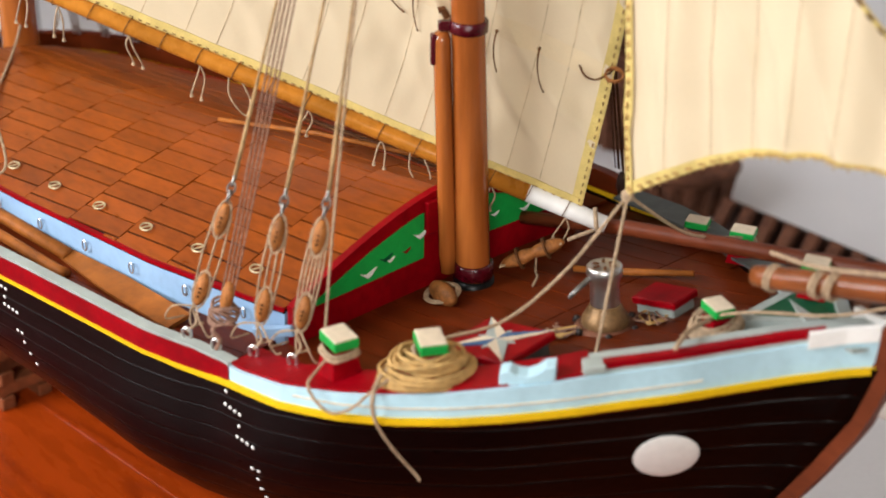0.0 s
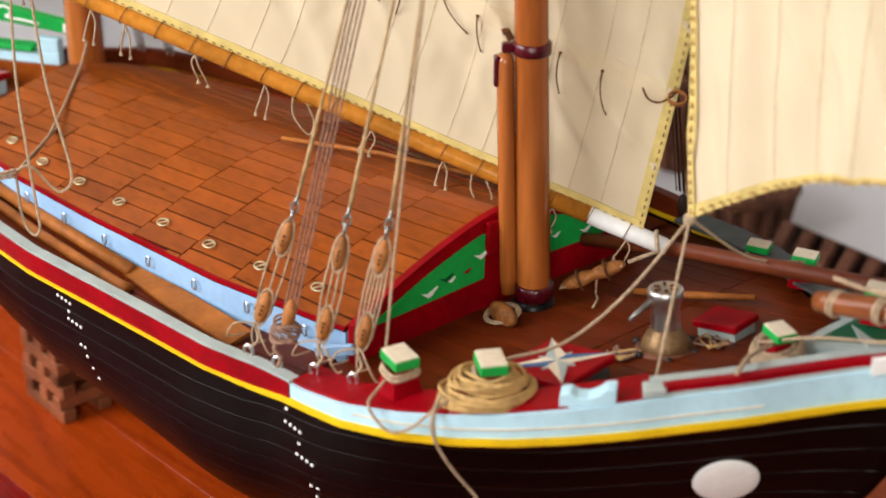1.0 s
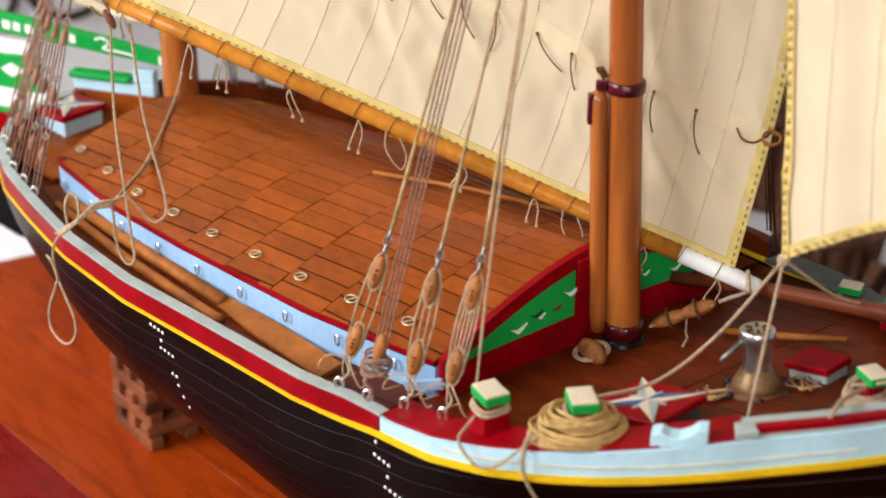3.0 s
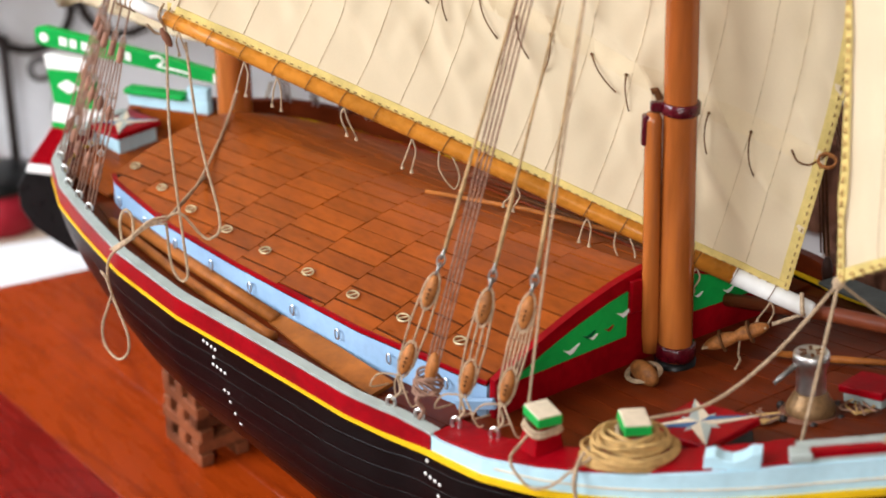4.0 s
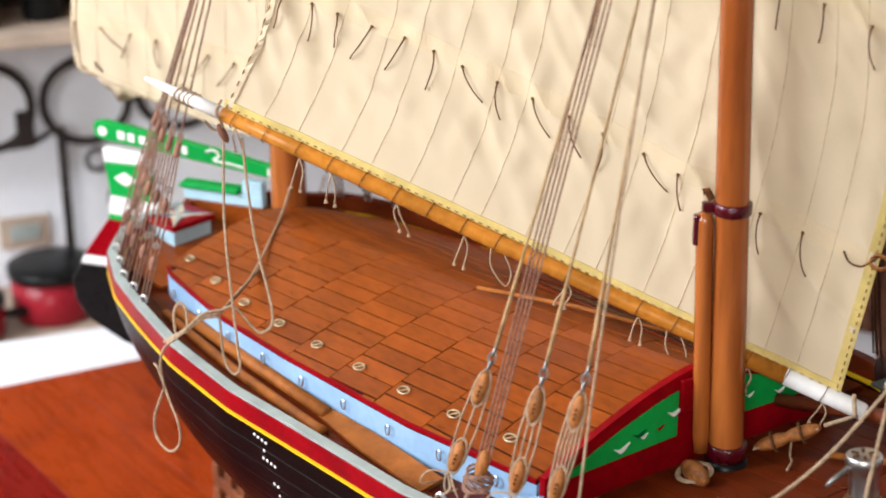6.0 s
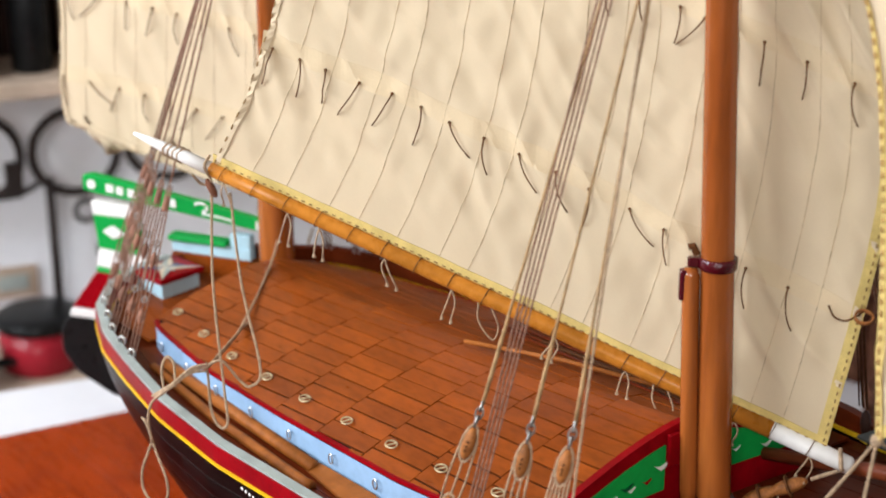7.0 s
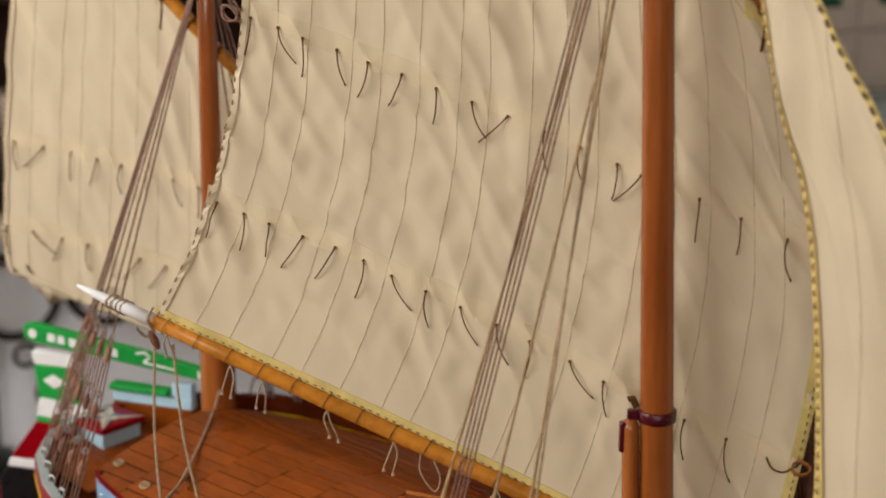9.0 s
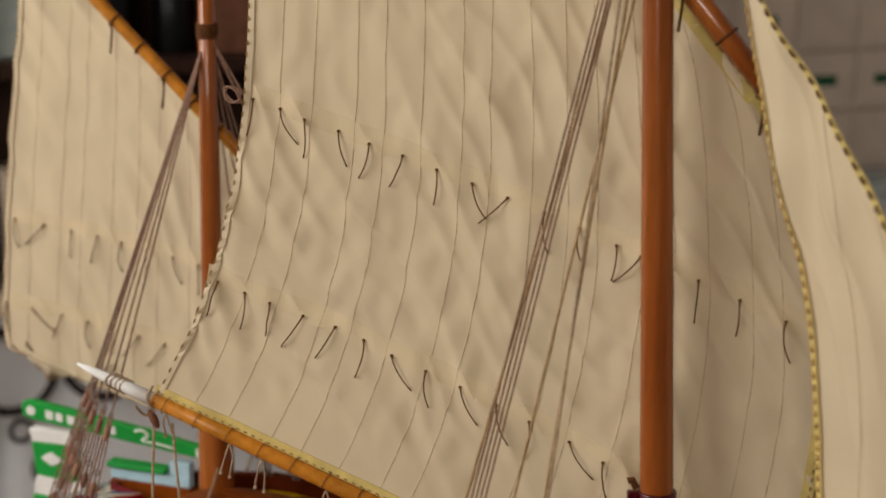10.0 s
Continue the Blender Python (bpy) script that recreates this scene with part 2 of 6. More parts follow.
def sheet(rows, thick, flip=False):
    """A closed slab over a grid of points, given thickness along its normals."""
    bm = bmesh.new()
    g = [[bm.verts.new(p) for p in row] for row in rows]
    for a, b in zip(g, g[1:]):
        for i in range(len(a) - 1):
            f = (a[i], a[i + 1], b[i + 1], b[i])
            bm.faces.new(f[::-1] if flip else f)
    bm.normal_update()
    bmesh.ops.solidify(bm, geom=bm.faces[:], thickness=thick)
    return bm


def prism(pts, direction):
    """A flat outline pushed along a direction."""
    bm = bmesh.new()
    a = [bm.verts.new(p) for p in pts]
    b = [bm.verts.new(Vector(p) + Vector(direction)) for p in pts]
    bm.faces.new(a)
    bm.faces.new(b[::-1])
    for i in range(len(a)):
        j = (i + 1) % len(a)
        bm.faces.new((a[i], b[i], b[j], a[j]))
    bmesh.ops.recalc_face_normals(bm, faces=bm.faces[:])
    return bm


def lerp_table(table, x):
    for (x0, y0), (x1, y1) in zip(table, table[1:]):
        if x <= x1:
            return y0 + (y1 - y0) * max(0.0, (x - x0)) / (x1 - x0)
    return table[-1][1]


def even_line(line, step):
    """The same line with points at even steps."""
    out, left = [line[0].copy()], step
    for a, c in zip(line, line[1:]):
        l, run = (c - a).length, 0.0
        while l - run > left:
            run += left
            out.append(a + (c - a) * run / l)
            left = step
        left -= l - run
    return out if len(out) > 2 else line


def twisted(bm, line, r, strands=3):
    """Strands laid round one another along a line."""
    line = even_line([Vector(q) for q in line], r * 1.3)
    side = None
    for k in range(strands):
        pts, side = [], None
        for i, q in enumerate(line):
            d = (line[min(i + 1, len(line) - 1)] - line[max(i - 1, 0)]).normalized()
            side = d.orthogonal().normalized() if side is None else (side - d * side.dot(d)).normalized()
            a = i * 1.3 / 7.5 * 2 * math.pi + 2 * math.pi * k / strands
            pts.append(q + (side * math.cos(a) + d.cross(side) * math.sin(a)) * r * 0.52)
        tube(bm, pts, r * 0.56, 5)
    return bm


def rope(name, pts, r, mat, label, category="rope", group="", n=6, seg=6):
    line = smooth_line(pts, n)
    ob = shade(part(name, twisted(bmesh.new(), line, r), mat))
    return tagged(ob, label, category, group)


def turn_to(d, up=UP):
    """A turn whose z axis lies along d."""
    return Vector(d).to_track_quat("Z", "Y").to_matrix().to_4x4()

# ---- room ----
def slab(name, a0, a1, b0, b1, z0, z1, mat, label, category):
    m = Matrix.Translation(room((a0 + a1) / 2, (b0 + b1) / 2, (z0 + z1) / 2)) @ Matrix.Rotation(math.atan2(A.y, A.x), 4, "Z")
    bm = boxed((abs(a1 - a0), abs(b1 - b0), abs(z1 - z0)), m, 0.002)
    return tagged(part(name, bm, mat), label, category, kind="structure")


slab("floor", -2.7, 1.6, -2.4, 2.6, -1.08, -1.02, "floor", "brown tiled kitchen floor under the table", "floor")
slab("ceiling", -2.7, 1.6, -2.4, 2.6, 2.35, 2.41, "room", "unseen ceiling, dark beige to cut bounced light", "ceiling")
slab("wall_far", 1.5, 1.6, -2.4, 2.6, -1.02, 2.35, "wall", "white plastered kitchen wall behind the model", "wall")
# out of view; white so that it throws light back on worktop and sails
slab("wall_right", -2.7, 1.5, 2.5, 2.6, -1.02, 2.35, "wall", "unseen side wall, white to bounce light onto worktop and sails", "wall")
# unseen walls with the window openings, dark beige to cut the bounced light
slab("wall_left", 1.3, 1.5, -2.4, -2.3, -1.02, 2.35, "room", "unseen wall beside the window opening, dark beige to cut bounced light", "wall")
slab("wall_left_rear", -2.7, -0.35, -2.4, -2.3, -1.02, 2.35, "room", "unseen wall beside the window opening, dark beige to cut bounced light", "wall")
slab("wall_left_low", -0.35, 1.3, -2.4, -2.3, -1.02, 0.6, "room", "unseen wall under the window opening, dark beige to cut bounced light", "wall")
slab("wall_left_high", -0.35, 1.3, -2.4, -2.3, 2.25, 2.35, "room", "unseen wall over the window opening, dark beige to cut bounced light", "wall")
slab("wall_back", -2.7, -2.6, -0.4, 2.5, -1.02, 2.35, "room", "unseen wall beside the window opening, dark beige to cut bounced light", "wall")
slab("wall_back_rear", -2.7, -2.6, -2.3, -2.2, -1.02, 2.35, "room", "unseen wall beside the window opening, dark beige to cut bounced light", "wall")
slab("wall_back_low", -2.7, -2.6, -2.2, -0.4, -1.02, 0.6, "room", "unseen wall under the window opening, dark beige to cut bounced light", "wall")
slab("wall_back_high", -2.7, -2.6, -2.2, -0.4, 2.25, 2.35, "room", "unseen wall over the window opening, dark beige to cut bounced light", "wall")

# ---- table, white worktop and counter ----
TABLE_Z = -0.25
table = thing("wooden_table", room(0.3, -0.2, -1.02), "polished orange and red wooden table carrying the model", "table")
edge = [-0.70, -0.50, -0.262, -0.15, -0.04, 0.07, 0.19]


def table_y(base, x):
    return base + 0.05 * (x + 0.8)


for i in range(len(edge) - 1):
    lo, hi = edge[i] + 0.0001, edge[i + 1] - 0.0001
    pts = []
    for y0 in (lo, hi):
        far = -0.894 + (y0 + 0.061) * 0.147
        pts.append((Vector((far, table_y(y0, far), TABLE_Z)), Vector((0.62, table_y(y0, 0.62), TABLE_Z))))
    bm = prism([pts[0][0], pts[0][1], pts[1][1], pts[1][0]], (0, 0, -0.03))
    bmesh.ops.bevel(bm, geom=bm.edges[:], offset=0.0003, segments=1, affect="EDGES")
    part("board", bm, "tablered" if i in (0, 1) else "table", table)
for a, b in ((0.75, 0.15), (0.72, -0.45), (-0.4, 0.1), (-0.45, -0.45)):
    m = Matrix.Translation(room(a, b, -0.65)) @ Matrix.Rotation(math.atan2(A.y, A.x), 4, "Z")
    part("leg", boxed((0.06, 0.06, 0.74), m, 0.004), "table", table)
white = thing("white_worktop", room(0.4, 0.6, -1.02), "plain white laminate worktop beside the wooden table", "worktop")
m = Matrix.Translation(room(0.11, 0.82, -0.30)) @ Matrix.Rotation(math.atan2(A.y, A.x), 4, "Z")
part("top", boxed((1.95, 1.32, 0.03), m, 0.003), "marble", white)
m = Matrix.Translation(room(0.955, -0.33, -0.30)) @ Matrix.Rotation(math.atan2(A.y, A.x), 4, "Z")
part("side_top", boxed((0.16, 0.97, 0.03), m, 0.003), "marble", white)
m = Matrix.Translation(room(0.985, 0.3, -0.6675)) @ Matrix.Rotation(math.atan2(A.y, A.x), 4, "Z")
part("front_panel", boxed((0.03, 2.2, 0.705), m, 0.003), "marble", white)
m = Matrix.Translation(room(-0.8, 0.9, -0.6675)) @ Matrix.Rotation(math.atan2(A.y, A.x), 4, "Z")
part("support", boxed((0.03, 1.0, 0.705), m, 0.003), "marble", white)
counter = thing("kitchen_counter", room(1.3, 0, -1.02), "beige stone kitchen counter along the white wall", "counter")
m = Matrix.Translation(room(1.30, 0.1, -0.42)) @ Matrix.Rotation(math.atan2(A.y, A.x), 4, "Z")
part("worktop", boxed((0.40, 3.6, 0.03), m, 0.004), "beige", counter)
m = Matrix.Translation(room(1.31, 0.1, -0.7275)) @ Matrix.Rotation(math.atan2(A.y, A.x), 4, "Z")
part("body", boxed((0.36, 3.6, 0.585), m, 0.004), "beige", counter)

# pots on the counter
for b, a, r, h, lab in ((-0.315, 1.37, 0.060, 0.082, "red enamel pot with a black rim"), (-0.44, 1.33, 0.05, 0.06, "small red enamel pan with a black lid")):
    base = room(a, b, -0.405)
    pot = thing("cooking_pot", base, lab + " standing on the counter", "pot", "pots on the counter")
    mm = Matrix.Translation(base)
    shade(part("body", lathe([(r * 0.9, 0), (r, 0.008), (r, h * 0.80), (r * 0.97, h * 0.80), (r * 0.95, 0.01), (0.001, 0.008)], mm, 28), "potred", pot))
    shade(part("rim", lathe([(r * 1.0, h * 0.80), (r * 1.06, h * 0.82), (r * 1.06, h * 0.98), (r * 1.0, h), (r * 0.6, h * 1.03), (0.001, h * 1.04)], mm, 28), "black", pot, "black lid and rim"))
    part("handle", tubed(smooth_line([base + B * r + UP * h * 0.5, base + B * (r + 0.03) + UP * h * 0.5, base + B * (r + 0.03) + UP * h * 0.42, base + B * r + UP * h * 0.42]), 0.004), "black", pot)

# wrought-iron rack on the wall
rack = thing("iron_rack", room(1.44, -0.25, -0.405), "dark wrought-iron rack with rings standing on the counter", "rack")


def ring_pts(centre, r, n=28, a0=0.0, a1=2 * math.pi):
    return [centre + B * (r * math.cos(a0 + (a1 - a0) * k / n)) + UP * (r * math.sin(a0 + (a1 - a0) * k / n)) for k in range(n + (0 if a1 - a0 > 6.28 else 1))]


RK = 1.44
for b, z, r in ((-0.235, -0.108, 0.062), (-0.375, -0.105, 0.062), (-0.098, -0.10, 0.062), (0.04, -0.10, 0.062)):
    shade(part("ring", tubed(ring_pts(room(RK, b, z), r), 0.007, 8, True), "iron", rack))
for b, z, r in ((-0.225, -0.20, 0.016), (-0.18, -0.262, 0.03)):
    shade(part("scroll", tubed(ring_pts(room(RK, b, z), r, 20), 0.004, 8, True), "iron", rack))
for b in (-0.275, 0.07):
    shade(part("upright", tubed([room(RK, b, -0.405), room(RK, b, -0.145)], 0.0075, 8), "iron", rack))
shade(part("crossbar", tubed([room(RK, -0.5, -0.17), room(RK, -0.32, -0.165), room(RK, -0.29, -0.15)], 0.005, 8), "iron", rack))
part("bracket", boxed((0.02, 0.025, 0.05), Matrix.Translation(room(RK, -0.325, -0.14)) @ Matrix.Rotation(math.atan2(A.y, A.x), 4, "Z"), 0.003), "iron", rack)
socket = thing("wall_socket", room(1.498, -0.335, -0.32), "grey wall socket with a pale frame on the white wall", "socket")
RZ = Matrix.Rotation(math.atan2(A.y, A.x), 4, "Z")
part("frame", boxed((0.008, 0.075, 0.05), Matrix.Translation(room(1.496, -0.335, -0.32)) @ RZ, 0.002), "beige", socket)
part("insert", boxed((0.008, 0.045, 0.025), Matrix.Translation(room(1.492, -0.335, -0.32)) @ RZ, 0.002), "grey", socket)

# dark shelf with things on the wall, cream tiles further right
shelf = thing("wall_shelf", room(1.42, 0.0, 0.02), "dark wooden wall shelf filled with bottles and boxes", "shelf")
for z, h in ((0.02, 0.022), (0.345, 0.022), (0.62, 0.022)):
    part("board", boxed((0.18, 1.5, h), Matrix.Translation(room(1.41, -0.1, z)) @ RZ, 0.002), "darkwood" if z != 0.02 else "beige", shelf)
for b in (-0.85, 0.65):
    part("side", boxed((0.18, 0.02, 0.62), Matrix.Translation(room(1.41, b, 0.32)) @ RZ, 0.002), "darkwood", shelf)
part("back", boxed((0.012, 1.48, 0.60), Matrix.Translation(room(1.494, -0.1, 0.32)) @ RZ, 0.001), "darkwood", shelf)
for i in range(15):
    b = -0.8 + i * 0.098 + 0.01 * ((i * 7) % 3)
    for z0 in (0.031, 0.356):
        k = (i * 5 + (3 if z0 > 0.1 else 0)) % 7
        h = 0.13 + 0.02 * k
        base = room(1.385 + 0.01 * (k % 3), b, z0)
        if k in (1, 4):
            ob = shade(part("bottle", lathe([(0.026, 0), (0.028, 0.004), (0.028, h * 0.6), (0.011, h * 0.78), (0.011, h), (0.001, h)], Matrix.Translation(base), 16), ("darkgreen", "black", "darkwood")[k % 3]))
            tagged(ob, "dark glass bottle standing on the wall shelf", "bottle", "things on the wall shelf")
        else:
            ob = part("storage_box", boxed((0.07, 0.055 + 0.005 * k, h), Matrix.Translation(base + UP * (h / 2)) @ RZ, 0.003), ("darkwood", "potred", "beige", "black", "keel", "grey", "wicker")[k])
            tagged(ob, ("dark wooden", "red painted", "beige card", "black", "brown wooden", "grey metal", "brown woven")[k] + " box standing on the wall shelf", "box", "things on the wall shelf")

# baskets behind the bow
for (bx, by), r, h in (((-0.36, 0.70), 0.062, 0.055), ((-0.53, 0.80), 0.06, 0.13)):
    base = Vector((bx, by, -0.285))
    bk = thing("wicker_basket", base, "dark brown wicker basket standing on the white worktop", "basket", "baskets behind the bow")
    shade(part("body", lathe([(r * 0.85, 0), (r * 0.88, 0.004), (r * 1.0, h), (r * 0.94, h), (r * 0.84, 0.01), (0.001, 0.01)], Matrix.Translation(base), 28), "wicker", bk))
    for k in range(18):
        a = 2 * math.pi * k / 18
        d = Vector((math.cos(a), math.sin(a), 0))
        part("stake", tubed([base + d * r * 0.88 + UP * 0.003, base + d * r * 1.02 + UP * h], 0.006, 6), "wicker", bk)
    shade(part("rim", tubed([base + Vector((r * 1.01 * math.cos(a), r * 1.01 * math.sin(a), h)) for a in [2 * math.pi * k / 28 for k in range(28)]], 0.008, 8, True), "wicker", bk))

# low slatted crate beside the baskets
crate = thing("slatted_crate", (-0.15, 0.64, -0.285), "low brown slatted wooden crate lying on the white worktop", "crate")
part("base", boxed((0.23, 0.06, 0.008), pose(-0.15, 0.64, -0.281), 0.001), "darkwood", crate)
part("back_board", boxed((0.23, 0.006, 0.042), pose(-0.15, 0.667, -0.256), 0.001), "darkwood", crate)
for k in range(8):
    part("slat", boxed((0.016, 0.056, 0.010), pose(-0.252 + 0.029 * k, 0.638, -0.250, 52, 0, 0), 0.002), "wicker", crate)

# ---- ship: lines of the hull ----
STARBOARD = [(-0.635, -0.112), (-0.63, -0.15), (-0.61, -0.19), (-0.573, -0.22), (-0.523, -0.236), (-0.466, -0.2425), (-0.385, -0.2495), (-0.288, -0.2485), (-0.216, -0.2398), (-0.149, -0.232), (-0.087, -0.2253), (-0.017, -0.2085), (0.038, -0.2055), (0.08, -0.194), (0.115, -0.178), (0.145, -0.159), (0.172, -0.137), (0.196, -0.114), (0.218, -0.089), (0.241, -0.065), (0.262, -0.039), (0.284, -0.014), (0.306, 0.006), (0.327, 0.02)]
MIDDLE = [(-0.64, -0.112), (-0.574, -0.095), (-0.03, -0.008), (0.15, -0.008), (0.228, 0.004), (0.327, 0.02), (0.5, 0.03)]
BOW = [(-0.21, 0.09), (-0.16, 0.16), (-0.1, 0.225), (-0.044, 0.27), (-0.007, 0.291), (0.038, 0.314), (0.08, 0.326), (0.2, 0.335)]
STERN = [(-0.21, -0.50), (-0.1, -0.59), (0.0, -0.63), (0.05, -0.636), (0.2, -0.64)]
X_AFT, X_FORE = -0.634, 0.327


def half(x):
    return max(0.0005, mid_y(x) - lerp_table(STARBOARD, x))


def mid_y(x):
    return lerp_table(MIDDLE, x)


def sheer(x):
    return 0.078 * max(0.0, (x + 0.06) / 0.39) ** 1.5 + 0.03 * max(0.0, (-x - 0.35) / 0.35) ** 2


def rail_top(x):
    return sheer(x) + 0.013 + 0.010 * min(1.0, max(0.0, (x - 0.0) / 0.2)) + 0.006 * min(1.0, max(0.0, (-x - 0.005) / 0.04))


def deck_z(x, side=0.0):
    """The low deck: flat inside the rail, rising to the bow, a little cambered."""
    return sheer(x) - 0.004 + 0.004 * (1 - side * side)


def side_point(x, s, z=None, out=0.0):
    """On the sheer line of side s (-1 starboard), moved outwards."""
    e = 0.004
    dx = 2 * e
    dy = half(min(X_FORE, x + e)) - half(max(X_AFT, x - e))
    nx, ny = -dy, dx
    l = math.hypot(nx, ny)
    return Vector((x + out * nx / l, mid_y(x) + s * (half(x) + out * ny / l), sheer(x) if z is None else z))


def hull_point(f, w, s):
    """f from stern (0) to bow (1), w from the sheer (0) down to the keel (1)."""
    x0 = X_AFT + f * (X_FORE - X_AFT)
    top = sheer(x0)
    z = top + (-0.205 - top) * w
    xa, xb = lerp_table(STERN, z), lerp_table(BOW, z)
    x = xa + f * (xb - xa)
    aft = max(0.0, min(1.0, (0.64 - f) / 0.26))
    full = 3.0 - 1.5 * abs(2 * f - 1) ** 2
    full += (2.5 - 0.9 * max(0.0, (0.35 - f) / 0.35) - full) * aft
    y = half(x0) * max(0.0, 1 - w ** full) ** (0.59 + 0.31 * aft)
    return Vector((x, mid_y(x) + s * max(y, 0.004), z))


def hull_at(x, z, s):
    """On the hull's surface at that x and height."""
    f, w = 0.5, 0.2
    for _ in range(30):
        p = hull_point(f, w, s)
        f = min(0.999, max(0.001, f + (x - p.x) / 0.95))
        w = min(0.98, max(0.0, w - (z - p.z) / 0.26))
    e = 0.004
    p = hull_point(f, w, s)
    n = (hull_point(min(1, f + e), w, s) - p).cross(hull_point(f, w + e, s) - p).normalized()
    n = n if n.y * s > 0 else -n
    return p + n * 0.003, n


hull = thing("ship_hull", (0, 0, -0.205), "dark brown planked hull of a wooden model sailing ship", "hull")
FS = [i / 64 for i in range(65)]
WS = [0, 0.075, 0.15, 0.225, 0.30, 0.38, 0.46, 0.55, 0.64, 0.74, 0.84, 0.93, 1.0]
for s in (-1, 1):
    for w0, w1 in zip(WS, WS[1:]):
        inner, rows = 0.00005, []
        for w, out in ((w0, -inner), (w0 + 0.008, 0.0), ((w0 + w1) / 2, 0.0), (w1 - 0.008, 0.0), (w1, -inner)):
            rows.append([hull_point(f, w, s) + Vector((0, s * out, 0)) for f in FS])
        shade(part("strake", sheet(rows, 0.003, s > 0), "hull", hull))
# stem, keel and sternpost
stem_pts = [(lerp_table(BOW, z) + 0.004, z) for z in (0.105, 0.08, 0.052, 0.03, 0.009, -0.01, -0.027, -0.05, -0.08, -0.11, -0.15, -0.18, -0.212)]
keel_line = [Vector((x, mid_y(x), z)) for x, z in stem_pts] + [Vector((x, mid_y(x), -0.212)) for x in (0.0, -0.2, -0.4, -0.49)] + [Vector((lerp_table(STERN, z) - 0.004, mid_y(-0.63), z)) for z in (-0.15, -0.1, -0.03, 0.035)]
part("keel", tubed(keel_line, 0.010, 4), "keel", hull, "reddish brown stem, keel and sternpost")


def strip(x0, x1, s, z_low, z_high, out, thick, n):
    rows = [[], [], [], []]
    for i in range(n + 1):
        x = x0 + (x1 - x0) * i / n
        a, b = side_point(x, s, out=out), side_point(x, s, out=out - thick)
        lo, hi = z_low(x), z_high(x)
        for r, (p, z) in zip(rows, ((b, lo), (a, lo), (a, hi), (b, hi))):
            r.append(Vector((p.x, p.y, z)))
    bm = bmesh.new()
    g = [[bm.verts.new(p) for p in r] for r in rows]
    for k in range(4):
        a, b = g[k], g[(k + 1) % 4]
        for i in range(n):
            bm.faces.new((a[i], a[i + 1], b[i + 1], b[i]))
    bm.faces.new([r[0] for r in g])
    bm.faces.new([r[-1] for r in g][::-1])
    bmesh.ops.recalc_face_normals(bm, faces=bm.faces[:])
    return bm


SPLIT = -0.012
for s in (-1, 1):
    low = 0.0 if s < 0 else 0.010  # the far rail is lower at the bow

    def cap_z(x, low=low):
        return rail_top(x) - low * min(1.0, max(0.0, x / 0.1))

    def rise(x, far=s > 0):  # the far rail stands a little higher beside the house
        return 0.005 * min(1.0, max(0.0, (SPLIT - x) / 0.1)) * min(1.0, max(0.0, (x + 0.6) / 0.05)) if far else 0.0

    part("rubbing_strake", strip(X_AFT, X_FORE - 0.002, s, lambda x: sheer(x) + rise(x) - 0.0034 + 0.0024 * min(1.0, max(0.0, (SPLIT - x) / 0.06)), lambda x: sheer(x) + rise(x) + 0.0014 + 0.0006 * min(1.0, max(0.0, (SPLIT - x) / 0.06)), 0.0045, 0.010, 130), "yellow", hull, "bright yellow painted rubbing strake")
    # on the far side bulwark and cap take the dark deck colour
    part("bulwark", strip(X_AFT, SPLIT, s, lambda x: sheer(x) + rise(x) + 0.0012, lambda x: rail_top(x) + rise(x) - 0.002, 0.0035, 0.008, 80), "red" if s < 0 else "deck", hull, "dark red painted bulwark" if s < 0 else "dark brown far bulwark")
    part("rail_cap", strip(X_AFT, SPLIT, s, lambda x: rail_top(x) + rise(x) - 0.002, lambda x: rail_top(x) + rise(x), 0.0025, 0.0085, 80), "grey" if s < 0 else "deck", hull, "pale grey painted rail cap" if s < 0 else "dark brown far rail cap")
    part("bulwark", strip(SPLIT, X_FORE - 0.002, s, lambda x: sheer(x) + 0.0012, lambda x: cap_z(x) - 0.002, 0.0025, 0.007, 80), "blue", hull, "pale blue painted bow bulwark")
    # the far board's shade is put into its colour: darker grey
    part("covering_board", strip(SPLIT, 0.205, s, lambda x: cap_z(x) - 0.002, cap_z, 0.0, 0.026, 50), "red" if s < 0 else "darkgrey", hull, "covering board at the deck edge")
    part("bow_board", strip(0.205, X_FORE - 0.004, s, lambda x: cap_z(x) - 0.002, cap_z, 0.0, 0.022, 40), "grey", hull, "grey covering board at the bow")
    if s < 0:
        part("wash_rail", strip(0.210, 0.297, s, rail_top, lambda x: rail_top(x) + 0.0045, -0.001, 0.006, 30), "red", hull, "dark red raised rail at the bow")
        part("sheer_batten", strip(SPLIT + 0.06, 0.25, s, lambda x: sheer(x) + 0.0075, lambda x: sheer(x) + 0.0085, 0.0033, 0.003, 50), "cream", hull, "worn bare batten")

